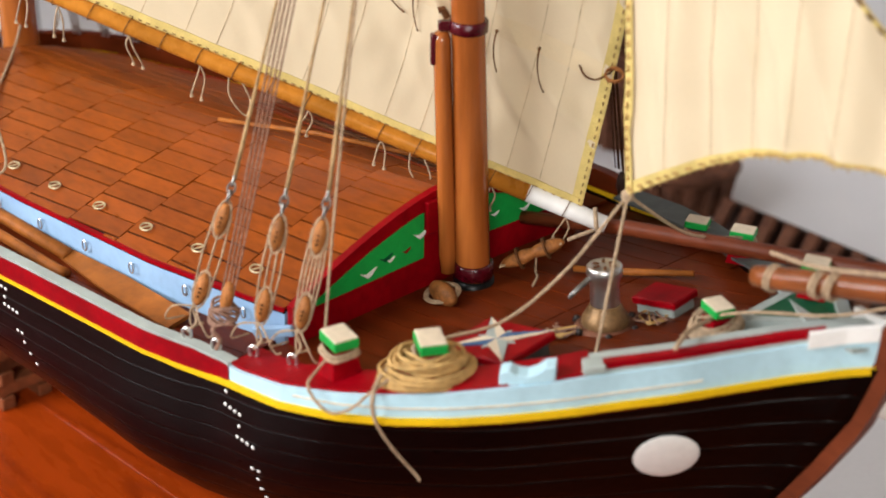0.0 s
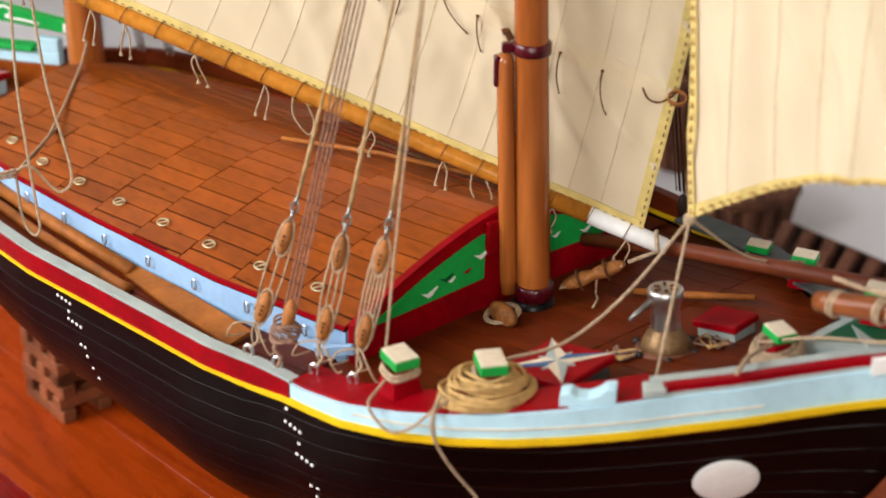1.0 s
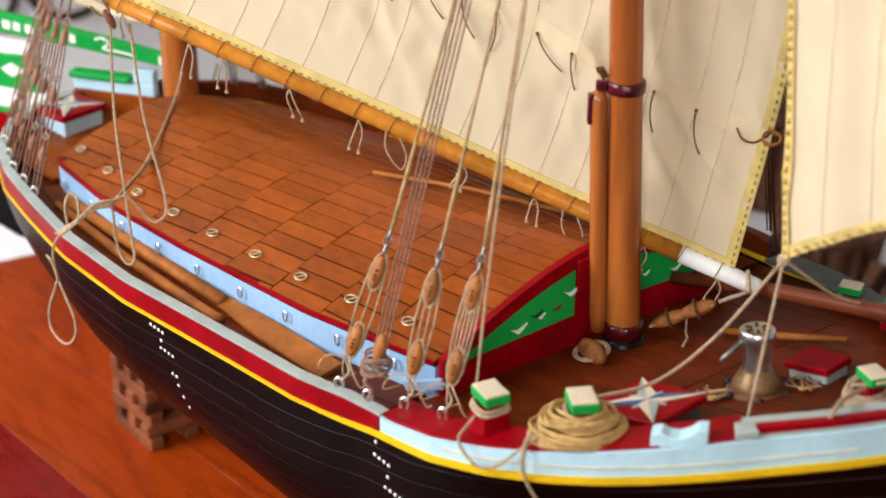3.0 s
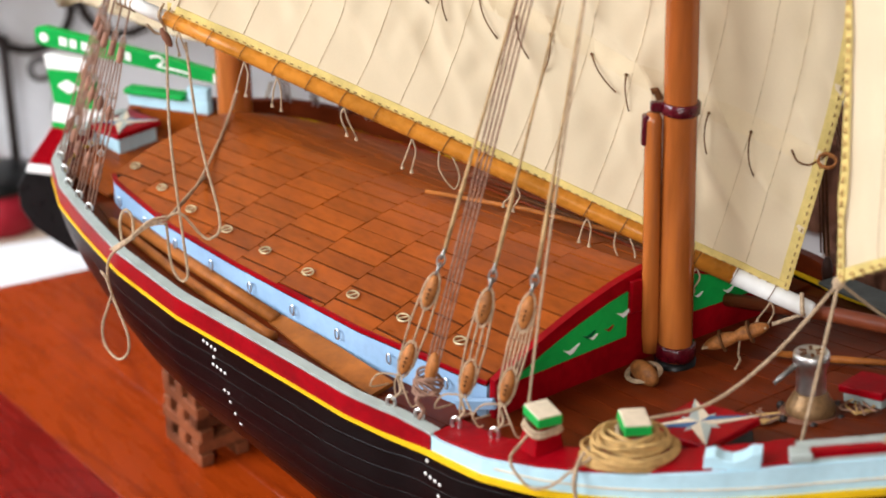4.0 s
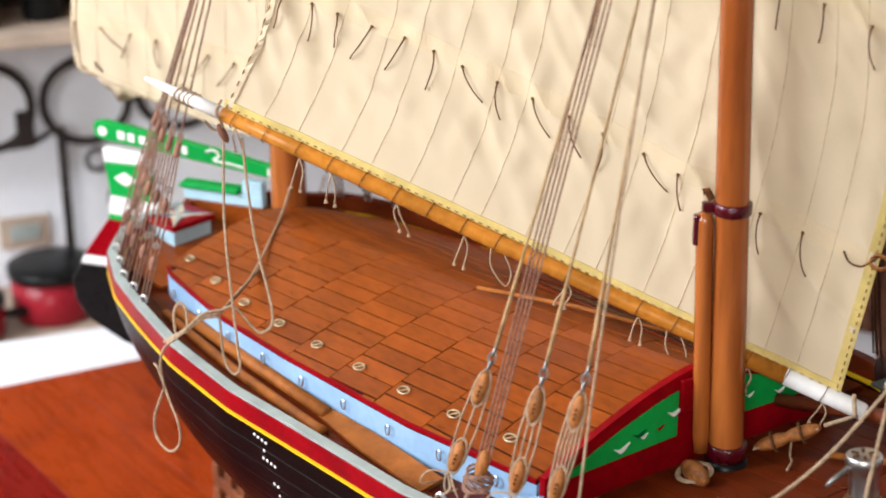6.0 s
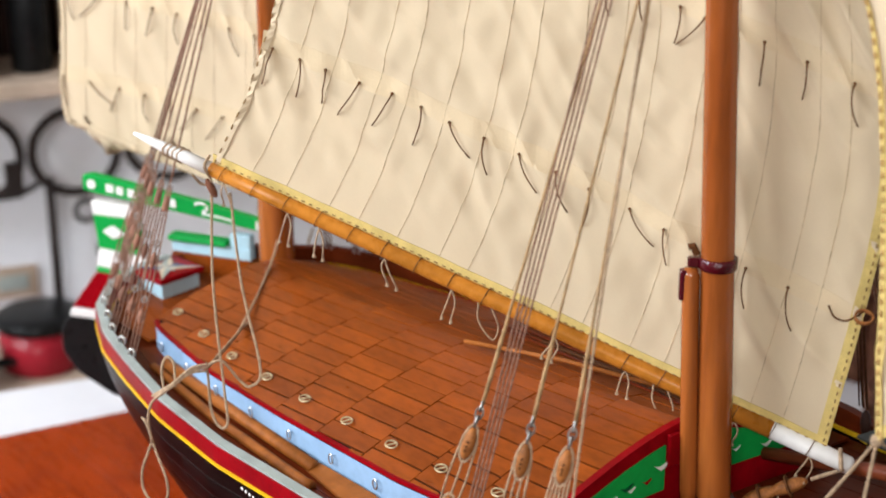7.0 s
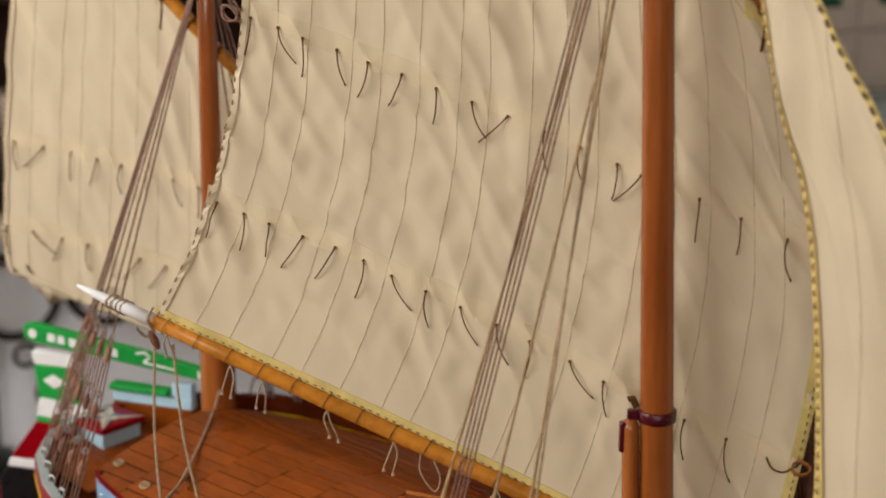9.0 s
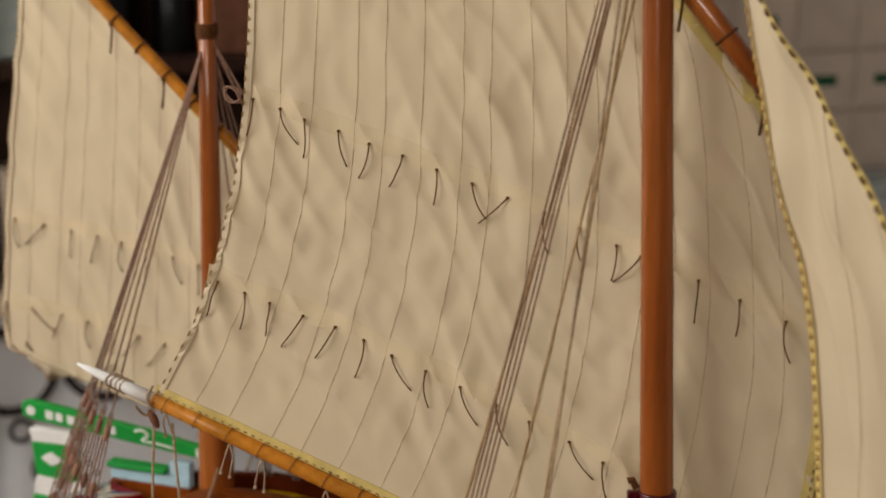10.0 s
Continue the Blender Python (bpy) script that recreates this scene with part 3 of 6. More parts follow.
# low deck of boards, and the sub-deck under it
for x0, x1, y0, y1 in [(xa, xa + 0.12, yb, yb + 0.021) for xa in (-0.03, 0.09, 0.21) for yb in [-0.22 + 0.021 * k for k in range(21)]]:
    pts, n = [], 6
    row_a, row_b = [], []
    for i in range(n + 1):
        x = x0 + 0.0006 + (x1 - x0 - 0.0012) * i / n
        lim = max(0.002, half(x) - 0.010)
        a = max(-lim, min(lim, y0 + 0.0005))
        b = max(-lim, min(lim, y1 - 0.0005))
        row_a.append(Vector((x, mid_y(x) + a, deck_z(x, a / lim) + 0.001)))
        row_b.append(Vector((x, mid_y(x) + b, deck_z(x, b / lim) + 0.001)))
    if max((p - q).length for p, q in zip(row_a, row_b)) < 0.006 or x0 > 0.3:
        continue
    keep = [i for i in range(n + 1) if (row_a[i] - row_b[i]).length > 0.003]
    if len(keep) < 2:
        continue
    part("deck_board", sheet([[row_a[i] for i in keep], [row_b[i] for i in keep]], 0.002), "deck", hull)
rows = []
for i in range(101):
    x = X_AFT + 0.002 + (X_FORE - X_AFT - 0.006) * i / 100
    lim = max(0.001, half(x) - 0.003)
    rows.append([Vector((x, mid_y(x) + lim * k / 8, deck_z(x, k / 8) - 0.0045)) for k in range(-8, 9)])
part("subdeck", sheet(rows, 0.003), "deck", hull, "dark varnished side deck")

# ---- raised deck house with cambered planked roof ----
HOUSE = [(-0.515, 0.106), (-0.5, 0.113), (-0.4, 0.133), (-0.30, 0.142), (-0.15, 0.149), (-0.03, 0.142)]


def house_half(x):
    return lerp_table(HOUSE, x)


def roof_z(x, side):
    return 0.026 + 0.048 * max(0.0, 1 - abs(side) ** 1.5) * (1 - 0.35 * min(1.0, max(0.0, (-x - 0.03) / 0.5))) + sheer(x) * 0.5


house = thing("deck_house", (-0.3, mid_y(-0.3), 0.0), "low cambered deck house with brown planked roof and pale blue sides", "deck house")
for s in (-1, 1):
    rows = [[], []]
    for i in range(61):
        x = -0.511 + 0.481 * i / 60
        y = mid_y(x) + s * house_half(x)
        rows[0].append(Vector((x, y, -0.003)))
        rows[1].append(Vector((x, y, roof_z(x, 1) - 0.002)))
    part("side", sheet(rows, 0.004, s > 0), "coaming", house, "pale blue painted coaming")
    rows = [[], []]
    for i in range(61):
        x = -0.513 + 0.483 * i / 60
        y = mid_y(x) + s * (house_half(x) + 0.001)
        rows[0].append(Vector((x, y, roof_z(x, 1) - 0.002)))
        rows[1].append(Vector((x, y, roof_z(x, 1) + 0.001)))
    part("edge_moulding", sheet(rows, 0.004, s > 0), "red", house, "thin dark red edge moulding")
rows = []
for i in range(57):
    x = -0.513 + 0.483 * i / 56
    rows.append([Vector((x, mid_y(x) + house_half(x) * k / 12, roof_z(x, k / 12) - 0.0035)) for k in range(-12, 13)])
part("roof_base", sheet(rows, 0.002), "caulk", house, "dark seams between the roof planks")
# planks of the roof
CELL, STRAKE = 0.0537, 0.0150
for i in range(9):
    x1 = -0.0305 - CELL * i
    x0 = max(x1 - CELL, -0.514)
    for k in range(-11, 11):
        n = 4
        ra, rb = [], []
        for j in range(n + 1):
            x = x0 + 0.0004 + (x1 - x0 - 0.0008) * j / n
            h = house_half(x)
            a, b = max(-h, STRAKE * (k + 0.5 * (i % 2)) + 0.0007), min(h, STRAKE * (k + 1 + 0.5 * (i % 2)) - 0.0007)
            if b - a > 0.003:
                mid = (a + b) / 2
                ra.append((Vector((x, mid_y(x) + a, roof_z(x, a / h))), Vector((x, mid_y(x) + mid, roof_z(x, mid / h))), Vector((x, mid_y(x) + b, roof_z(x, b / h)))))
        if len(ra) < 2:
            continue
        lift = 0.00018 * ((i * 3 + k * 5) % 4)
        part("roof_plank", sheet([[r[c] + UP * (0.0002 + lift) for r in ra] for c in range(3)], 0.0016), "plank", house)
# aft end of the house, and the boards of the sunken stern deck behind it
up_line, low_line = [], []
for k in range(-12, 13):
    y = mid_y(-0.513) + house_half(-0.513) * k / 12
    up_line.append(Vector((-0.5135, y, roof_z(-0.513, k / 12) - 0.001)))
    low_line.append(Vector((-0.5135, y, -0.004)))
part("aft_wall", prism(low_line + up_line[::-1], (0.004, 0, 0)), "plank", house, "brown varnished aft wall")
for k in range(-7, 7):
    run = []
    for j in range(9):
        x = -0.622 + 0.106 * j / 8
        lim = half(x) - 0.012
        a, b = max(-lim, 0.016 * k + 0.0004), min(lim, 0.016 * (k + 1) - 0.0004)
        if b - a > 0.004:
            run.append((Vector((x, mid_y(x) + a, sheer(x) + 0.003)), Vector((x, mid_y(x) + b, sheer(x) + 0.003))))
    if len(run) > 1:
        part("stern_board", sheet([[r[0] for r in run], [r[1] for r in run]], 0.002), "plank", hull)
for s in (-1, 1):
    for k in range(2):
        run = []
        for j in range(13):
            x = -0.512 + 0.475 * j / 12
            gap0, gap1 = house_half(x) + 0.001, half(x) - 0.009
            w = (gap1 - gap0) / 2
            if w > 0.002:
                run.append((Vector((x, mid_y(x) + s * (gap0 + w * k + 0.0004), sheer(x) - 0.001)), Vector((x, mid_y(x) + s * (gap0 + w * (k + 1) - 0.0004), sheer(x) - 0.001))))
        if len(run) > 1:
            part("side_board", sheet([[r[0] for r in run], [r[1] for r in run]], 0.002, s < 0), "deck", hull)
part("loose_batten", boxed((0.030, 0.004, 0.008), pose(-0.032, mid_y(-0.03) - 0.150, 0.012, 8, -14, 28), 0.0006), "coaming", house, "pale blue splintered batten end")
# front bulkhead
front_x = -0.028


def front(y0, y1, low, high, thick, x=front_x, n=24):
    up, lo = [], []
    for i in range(n + 1):
        side = y0 + (y1 - y0) * i / n
        y = mid_y(x) + side * 0.141
        up.append(Vector((x, y, high(side))))
        lo.append(Vector((x, y, low(side))))
    return prism(lo + up[::-1], (thick, 0, 0))


part("bulkhead", front(-1, 1, lambda q: -0.004, lambda q: roof_z(-0.03, q) + 0.004, 0.006), "red", house, "dark red painted front bulkhead")
for y0, y1 in ((-0.86, -0.16), (0.10, 0.86)):
    part("painted_panel", front(y0, y1, lambda q: 0.0255 + 0.004 * (1 - abs(q)), lambda q: max(0.026 + 0.004 * (1 - abs(q)), roof_z(-0.03, q) - 0.0075), 0.002, front_x + 0.0055), "green", house, "bright green panel with painted gulls")
part("socket_plate", boxed((0.004, 0.018, 0.026), pose(front_x + 0.0085, mid_y(front_x) - 0.013, 0.060), 0.001), "red", house)
for y, z, k, mat in ((-0.083, 0.0345, 1.0, "white"), (-0.067, 0.041, 0.8, "darkgreen"), (-0.063, 0.0385, 0.55, "white"), (-0.048, 0.0405, 0.55, "red"), (-0.034, 0.049, 1.0, "white"), (0.04, 0.041, 0.55, "white"), (0.072, 0.036, 0.8, "white")):
    w = 0.0075 * k
    pts = [Vector((front_x + 0.0076, y + a * w, z + b * w)) for a, b in ((-1, 0.25), (-0.2, 0.0), (0.1, 0.1), (1, 0.45), (0.25, -0.25), (-0.2, -0.4))]
    part("painted_gull", prism(pts, (0.0012, 0, 0)), mat, house)
# oval eyelets on the roof and hooks on the side
for i in range(9):
    x = -0.0735 - 0.053 * i
    side = (house_half(x) - 0.0195) / house_half(x)
    c = Vector((x, mid_y(x) - side * house_half(x), roof_z(x, side) + 0.0024))
    tilt = Matrix.Translation(c) @ Matrix.Rotation(radians(14), 4, "X")
    el = part("eyelet", tubed([tilt @ Vector((0.0055 * math.cos(a), 0.0040 * math.sin(a), 0)) for a in [2 * math.pi * k / 16 for k in range(16)]], 0.0007, 6, True), "brass", house, "pale oval eyelet on a roof plank")
    part("eyelet_bar", tubed([tilt @ Vector((-0.002, -0.0035, 0)), tilt @ Vector((0.002, 0.0035, 0))], 0.0007), "brass", house)
    xh = x + 0.01
    yh = mid_y(xh) - house_half(xh) - 0.003
    part("ring_hook", tubed([Vector((xh + 0.0026 * math.cos(a), yh, 0.014 + 0.0042 * math.sin(a))) for a in [2 * math.pi * k / 12 for k in range(12)]], 0.0007, 5, True), "steel", house)

# ---- masts and spars ----


def mast_at(z):
    return Vector((-0.046 * z, -0.012 * z, z))


main = thing("main_mast", (0, 0, 0), "varnished wooden main mast with dark red iron bands", "mast")
shade(part("pole", tubed([mast_at(z) for z in (-0.004, 0.02, 0.2, 0.4, 0.6, 0.78)], [0.0126, 0.0126, 0.0117, 0.0108, 0.0100, 0.0092], 24), "mast", main))
shade(part("boot", lathe([(0.0150, 0.0), (0.0153, 0.002), (0.0150, 0.011), (0.0126, 0.0115)], Matrix.Translation(mast_at(0.0)), 24), "black", main, "black tarred mast foot"))
for z, h, r in ((0.0125, 0.011, 0.0148), (0.197, 0.0085, 0.0136)):
    shade(part("band", lathe([(0.0110, 0), (r - 0.0006, 0.0), (r, 0.0006), (r, h - 0.0006), (r - 0.0006, h), (0.0110, h)], Matrix.Translation(mast_at(z)), 24), "darkred", main, "dark crimson glossy band round the mast"))
LEFT = Vector((-0.584, -0.812, 0))
for z in (0.0175, 0.2015):
    part("band_lug", boxed((0.008, 0.006, 0.007), Matrix.Translation(mast_at(z) + LEFT * 0.0165) @ Matrix.Rotation(math.atan2(LEFT.y, LEFT.x), 4, "Z"), 0.001), "darkred", main)
shade(part("mast_post", tubed([mast_at(z) + LEFT * 0.0182 for z in (0.016, 0.03, 0.10, 0.192, 0.197)], [0.0058, 0.0064, 0.0062, 0.0062, 0.0045], 10), "mast", main, "varnished half-round post lashed to the mast"))
part("post_cap", boxed((0.008, 0.007, 0.022), Matrix.Translation(mast_at(0.185) + LEFT * 0.0222) @ Matrix.Rotation(math.atan2(LEFT.y, LEFT.x), 4, "Z"), 0.001), "darkred", main, "dark red painted post head")
part("bolt", tubed([mast_at(0.207) + LEFT * 0.014, mast_at(0.213) + LEFT * 0.017, mast_at(0.212) + LEFT * 0.020], 0.0026, 8), "brown", main)

MIZ = Vector((-0.53, -0.056, 0.02))


def miz_at(z):
    return Vector((MIZ.x - 0.008 * z, MIZ.y, z))


miz = thing("mizzen_mast", (MIZ.x, MIZ.y, 0.0), "varnished wooden mizzen mast standing on the aft deck", "mast")
shade(part("pole", tubed([miz_at(z) for z in (0.0, 0.05, 0.125, 0.150, 0.2, 0.4, 0.6)], [0.0172, 0.0168, 0.0160, 0.0115, 0.0105, 0.0085, 0.0065], 20), "mast", miz))
shade(part("collar", lathe([(0.0150, 0.0), (0.0205, 0.0), (0.0205, 0.006), (0.0190, 0.008), (0.0150, 0.008)], Matrix.Translation(miz_at(0.001)), 20), "deck", miz, "dark wooden collar at the foot"))
for k in range(6):
    c = miz_at(0.474 + 0.0022 * k)
    shade(part("lashing_turn", tubed([c + Vector((0.0088 * math.cos(q), 0.0088 * math.sin(q), 0.0006 * math.sin(q + k))) for q in [2 * math.pi * j / 14 for j in range(14)]], 0.0013, 6, True), "brown", miz, "turn of brown cord round the mast"))

# sail planes: s runs aft along the boom, N points to the near side
U = Vector((-0.845, -0.535, 0))
N = Vector((0.535, -0.845, 0))
P_MAIN = Vector((-0.008, 0.024, 0))
P_MIZ = Vector((-0.54, -0.03, 0))


def on_sail(p0, s, z, off=0.0):
    return p0 + U * s + UP * z + N * off


def wrinkle(s, z, seed=0.0):
    a = noise.noise(Vector((s * 9 + seed, z * 5, 0.3)))
    b = math.sin(120 * (s * 0.86 - z * 0.5) + 5.0 * a) * (0.5 + 0.5 * noise.noise(Vector((s * 6, z * 6, seed + 4))))
    c = 0.0056 * ((1 - abs(math.sin(112 * (s * 0.84 - z * 0.54) + 3.5 * a + 1.2 * noise.noise(Vector((s * 20, z * 12, seed + 9)))))) ** 1.5 - 0.35) * (0.4 + 0.8 * noise.noise(Vector((s * 9, z * 9, seed + 2))))
    return 0.0025 * a + 0.0028 * b + c + 0.0014 * noise.noise(Vector((s * 34, z * 20, seed))) + 0.0013 * noise.noise(Vector((s * 75, z * 48, seed)))


def main_off(s, z):
    belly = -0.012 * math.sin(math.pi * min(1, max(0, (s + 0.09) / 0.5))) * min(1.0, max(0.0, (z - 0.08) / 0.25))
    return belly + wrinkle(s, z) * min(1.0, 0.25 + max(0.0, (z - 0.068 - 0.31 * (s + 0.07)) / 0.08))


LUFF = [(0.0, -0.066, 0.064), (0.33, -0.090, 0.218), (0.5, -0.091, 0.302), (0.8, -0.070, 0.42), (1.0, -0.036, 0.482)]
LEECH = [(0.0, 0.4215, 0.216), (0.06, 0.3965, 0.262), (0.13, 0.375, 0.315), (0.26, 0.352, 0.402), (0.45, 0.339, 0.528), (1.0, 0.325, 0.90)]
MLUFF = [(0.0, -0.08, 0.105), (0.5, -0.08, 0.2), (1.0, -0.065, 0.313)]
MLEECH = [(0.0, 0.232, 0.148), (0.05, 0.254, 0.166), (0.4, 0.242, 0.332), (0.75, 0.223, 0.495), (1.0, 0.217, 0.567)]


FINE = {}


def curve_at(table, v):
    key = id(table)
    if key not in FINE:
        FINE[key] = [(q.x, q.y, q.z) for q in smooth_line(table, 10)]
    fine = FINE[key]
    return lerp_table([(a, b) for a, b, c in fine], v), lerp_table([(a, c) for a, b, c in fine], v)


def sail_grid(luff, leech, p0, off, nu, nv, sag=0.0, lift=0.0):
    rows = []
    for j in range(nv + 1):
        v = j / nv
        (s0, z0), (s1, z1) = curve_at(luff, v), curve_at(leech, v)
        row = []
        for i in range(nu + 1):
            u = i / nu
            s, z = s0 + (s1 - s0) * u, z0 + (z1 - z0) * u
            z -= sag * math.sin(math.pi * u) * (1 - v) ** 3
            row.append(on_sail(p0, s, z, off(s, z) + lift))
        rows.append(row)
    return rows


mains = thing("main_sail", on_sail(P_MAIN, 0.1, 0.13), "cream cotton main sail with sewn seams and brown reef ties", "sail")
shade(part("cloth", sheet(sail_grid(LUFF, LEECH, P_MAIN, main_off, 160, 160), 0.0006), "cloth", mains))


def miz_off(s, z):
    return -0.01 * math.sin(math.pi * min(1, max(0, (s + 0.09) / 0.36))) + wrinkle(s, z, 7.0) * 0.7


mizs = thing("mizzen_sail", on_sail(P_MIZ, 0.1, 0.1), "cream cotton mizzen sail with yellow reef bands and brown reef ties", "sail")
shade(part("cloth", sheet(sail_grid(MLUFF, MLEECH, P_MIZ, miz_off, 70, 70, 0.022), 0.0006), "cloth", mizs))

JLEECH = [(0.0, 0.1435, 0.130), (0.06, 0.1405, 0.154), (0.14, 0.137, 0.187), (0.29, 0.130, 0.257), (0.38, 0.1265, 0.293), (0.56, 0.1095, 0.378), (0.70, 0.0865, 0.442), (0.79, 0.0706, 0.480), (0.92, 0.0527, 0.537), (1.0, 0.042, 0.573)]


def jib_off(x, z):
    return 0.006 * noise.noise(Vector((x * 16, z * 5, 2.0))) + 0.002 * noise.noise(Vector((x * 45, z * 22, 5.0))) + 0.0042 * (1 - abs(math.sin(95 * x + 45 * z + 2.5 * noise.noise(Vector((x * 12, z * 9, 4)))))) ** 1.6 * (0.4 + 0.9 * noise.noise(Vector((x * 10, z * 8, 8)))) + 0.0018 * math.sin(150 * x + 30 * z + 2 * noise.noise(Vector((x * 8, z * 8, 1))))


def jib_point(u, v, lift=0.0):
    xa, za = curve_at(JLEECH, v)
    xb, zb = 0.44 + (0.044 - 0.44) * v, 0.115 + (0.574 - 0.115) * v
    x, z = xa + (xb - xa) * u, za + (zb - za) * u
    z += 0.085 * math.sin(math.pi * u * 0.85) * (1 - v) ** 4
    return Vector((x, mid_y(x) * 0.3 - jib_off(x, z) - 0.012 * math.sin(math.pi * u) * (1 - v) - lift, z))


jib = thing("jib_sail", (0.14, 0, 0.13), "cream cotton jib with a scalloped yellow edge band", "sail")
shade(part("cloth", sheet([[jib_point(i / 70, j / 90) for i in range(71)] for j in range(91)], 0.0006), "cloth", jib))

# spars
def boom_at(s):
    return on_sail(P_MAIN, s, 0.0808 + 0.31 * s, 0.002)


boom = thing("main_boom", boom_at(0.0), "round varnished boom with white painted ends", "boom")
shade(part("pole", tubed([boom_at(s) for s in (-0.027, 0.05, 0.2, 0.35, 0.424)], [0.0066, 0.0066, 0.0064, 0.0060, 0.0057], 16), "spar", boom))
shade(part("fore_end", tubed([boom_at(s) for s in (-0.085, -0.083, -0.06, -0.027)], [0.0052, 0.0064, 0.0066, 0.0067], 16), "white", boom, "white painted boom end"))
shade(part("aft_end", tubed([boom_at(s) for s in (0.4235, 0.45, 0.475, 0.492)], [0.0058, 0.0052, 0.0036, 0.0014], 12), "white", boom, "white painted pointed boom end"))
yard = thing("main_yard", on_sail(P_MAIN, 0.0, 0.53), "varnished main yard with brown lashings", "yard")
shade(part("pole", tubed([on_sail(P_MAIN, s, 0.534 + 1.14 * s, 0.004) for s in (-0.058, 0.0, 0.2, 0.34)], [0.0068, 0.0080, 0.0078, 0.005], 14), "mast", yard))
myard = thing("mizzen_yard", on_sail(P_MIZ, 0.0, 0.35), "varnished mizzen yard with brown lashings", "yard")
shade(part("pole", tubed([on_sail(P_MIZ, s, 0.3785 + 0.90 * s, 0.003) for s in (-0.085, 0.0, 0.14, 0.235)], [0.005, 0.0062, 0.0062, 0.0045], 12), "spar", myard))
sprit = thing("bowsprit", (0.24, 0.01, 0.106), "reddish brown varnished bowsprit with rope lashings", "bowsprit")
shade(part("pole", tubed([(0.238, 0.006, 0.106), (0.245, 0.006, 0.108), (0.335, 0.012, 0.132), (0.60, 0.03, 0.20)], [0.0066, 0.0072, 0.0076, 0.006], 16), "sprit", sprit))
for x in (0.249, 0.281, 0.291):
    z = 0.108 + 0.267 * (x - 0.245)
    for k in range(2):
        shade(part("lashing", tubed([Vector((x + 0.003 * k, 0.007 + 0.0080 * math.cos(a), z + 0.0080 * math.sin(a))) for a in [2 * math.pi * q / 16 for q in range(16)]], 0.0012, 6, True), "rope", sprit))

# ---- sail details ----
M["reefband"] = material("reef_band_cloth", (0.765, 0.615, 0.398), 0.9, vary=0.08, scale=30, fine=1200, bump=0.12, sheer=0.15)


def sail_line(luff, leech, p0, off, u, v0, v1, n, lift, sag=0.0):
    pts = []
    for j in range(n + 1):
        v = v0 + (v1 - v0) * j / n
        (s0, z0), (s1, z1) = curve_at(luff, v), curve_at(leech, v)
        s, z = s0 + (s1 - s0) * u, z0 + (z1 - z0) * u - sag * math.sin(math.pi * u) * (1 - v) ** 3
        pts.append(on_sail(p0, s, z, off(s, z) + lift))
    return pts


def dress_sail(ob, luff, leech, p0, off, seams, sag):
    for k in range(1, seams):
        u = (k + 0.12 * math.sin(k * 2.3)) / seams
        part("seam", tubed(sail_line(luff, leech, p0, off, u, 0.0, 1.0, 160, 0.0007, sag), 0.00032, 4), "seam", ob)


def edge_band(ob, rows, mat="band", label="yellow canvas edge band"):
    return part("edge_band", sheet(rows, 0.0008), mat, ob, label)


def stitches(ob, outer, inner, step, where, mat="stitch", r=0.0006, lift=None):
    """Short stitches of thread along a band, all in one mesh."""
    lift = N if lift is None else lift
    bm = bmesh.new()
    for i in range(0, len(outer) - 1, step):
        a = outer[i].lerp(inner[i], where)
        b = outer[i + 1].lerp(inner[i + 1], where)
        b = a + (b - a) * 0.8
        tube(bm, [a + lift * 0.0006, (a + b) / 2 + lift * 0.0014, b + lift * 0.0006], r, 5)
    return part("stitching", bm, mat, ob, "brown thread stitches along the edge")


dress_sail(mains, LUFF, LEECH, P_MAIN, main_off, 16, 0.0)
dress_sail(mizs, MLUFF, MLEECH, P_MIZ, miz_off, 12, 0.022)


def band_rows(luff, leech, p0, off, along, width, lift, n, sag=0.0):
    """along: foot, luff or leech."""
    rows = [[], []]
    for i in range(n + 1):
        q = i / n
        if along == "foot":
            (s0, z0), (s1, z1) = curve_at(luff, 0), curve_at(leech, 0)
            s, z = s0 + (s1 - s0) * q, z0 + (z1 - z0) * q - sag * math.sin(math.pi * q)
            s2, z2 = s, z + width
        else:
            s, z = curve_at(luff if along == "luff" else leech, q)
            s2, z2 = s + (width if along == "luff" else -width), z
        rows[0].append(on_sail(p0, s, z, off(s, z) + lift))
        rows[1].append(on_sail(p0, s2, z2, off(s2, z2) + lift))
    return rows


for ob, lu, le, p0, off, sag, wide in ((mains, LUFF, LEECH, P_MAIN, main_off, 0.0, 0.0085), (mizs, MLUFF, MLEECH, P_MIZ, miz_off, 0.022, 0.006)):
    for along, mat, w in (("foot", "band", wide), ("luff", "band", wide), ("leech", "cloth", 0.005)):
        if ob is mizs and along == "foot":
            mat = "cloth"
        rows = band_rows(lu, le, p0, off, along, w, 0.0010, 150, sag)
        edge_band(ob, rows, mat, "yellow canvas edge band" if mat == "band" else "narrow cream hem")
        stitches(ob, rows[0], rows[1], 2, 0.35 if mat == "band" else 0.1)
    (sa, za), (sb, zb) = curve_at(lu, 1), curve_at(le, 1)
    rows = [[], []]
    for i in range(121):
        s, z = sa + (sb - sa) * i / 120, za + (zb - za) * i / 120
        rows[0].append(on_sail(p0, s, z, off(s, z) + 0.001))
        rows[1].append(on_sail(p0, s + wide * 0.9, z - wide * 0.9, off(s + wide * 0.9, z - wide * 0.9) + 0.001))
    edge_band(ob, rows)
    stitches(ob, rows[0], rows[1], 2, 0.2)


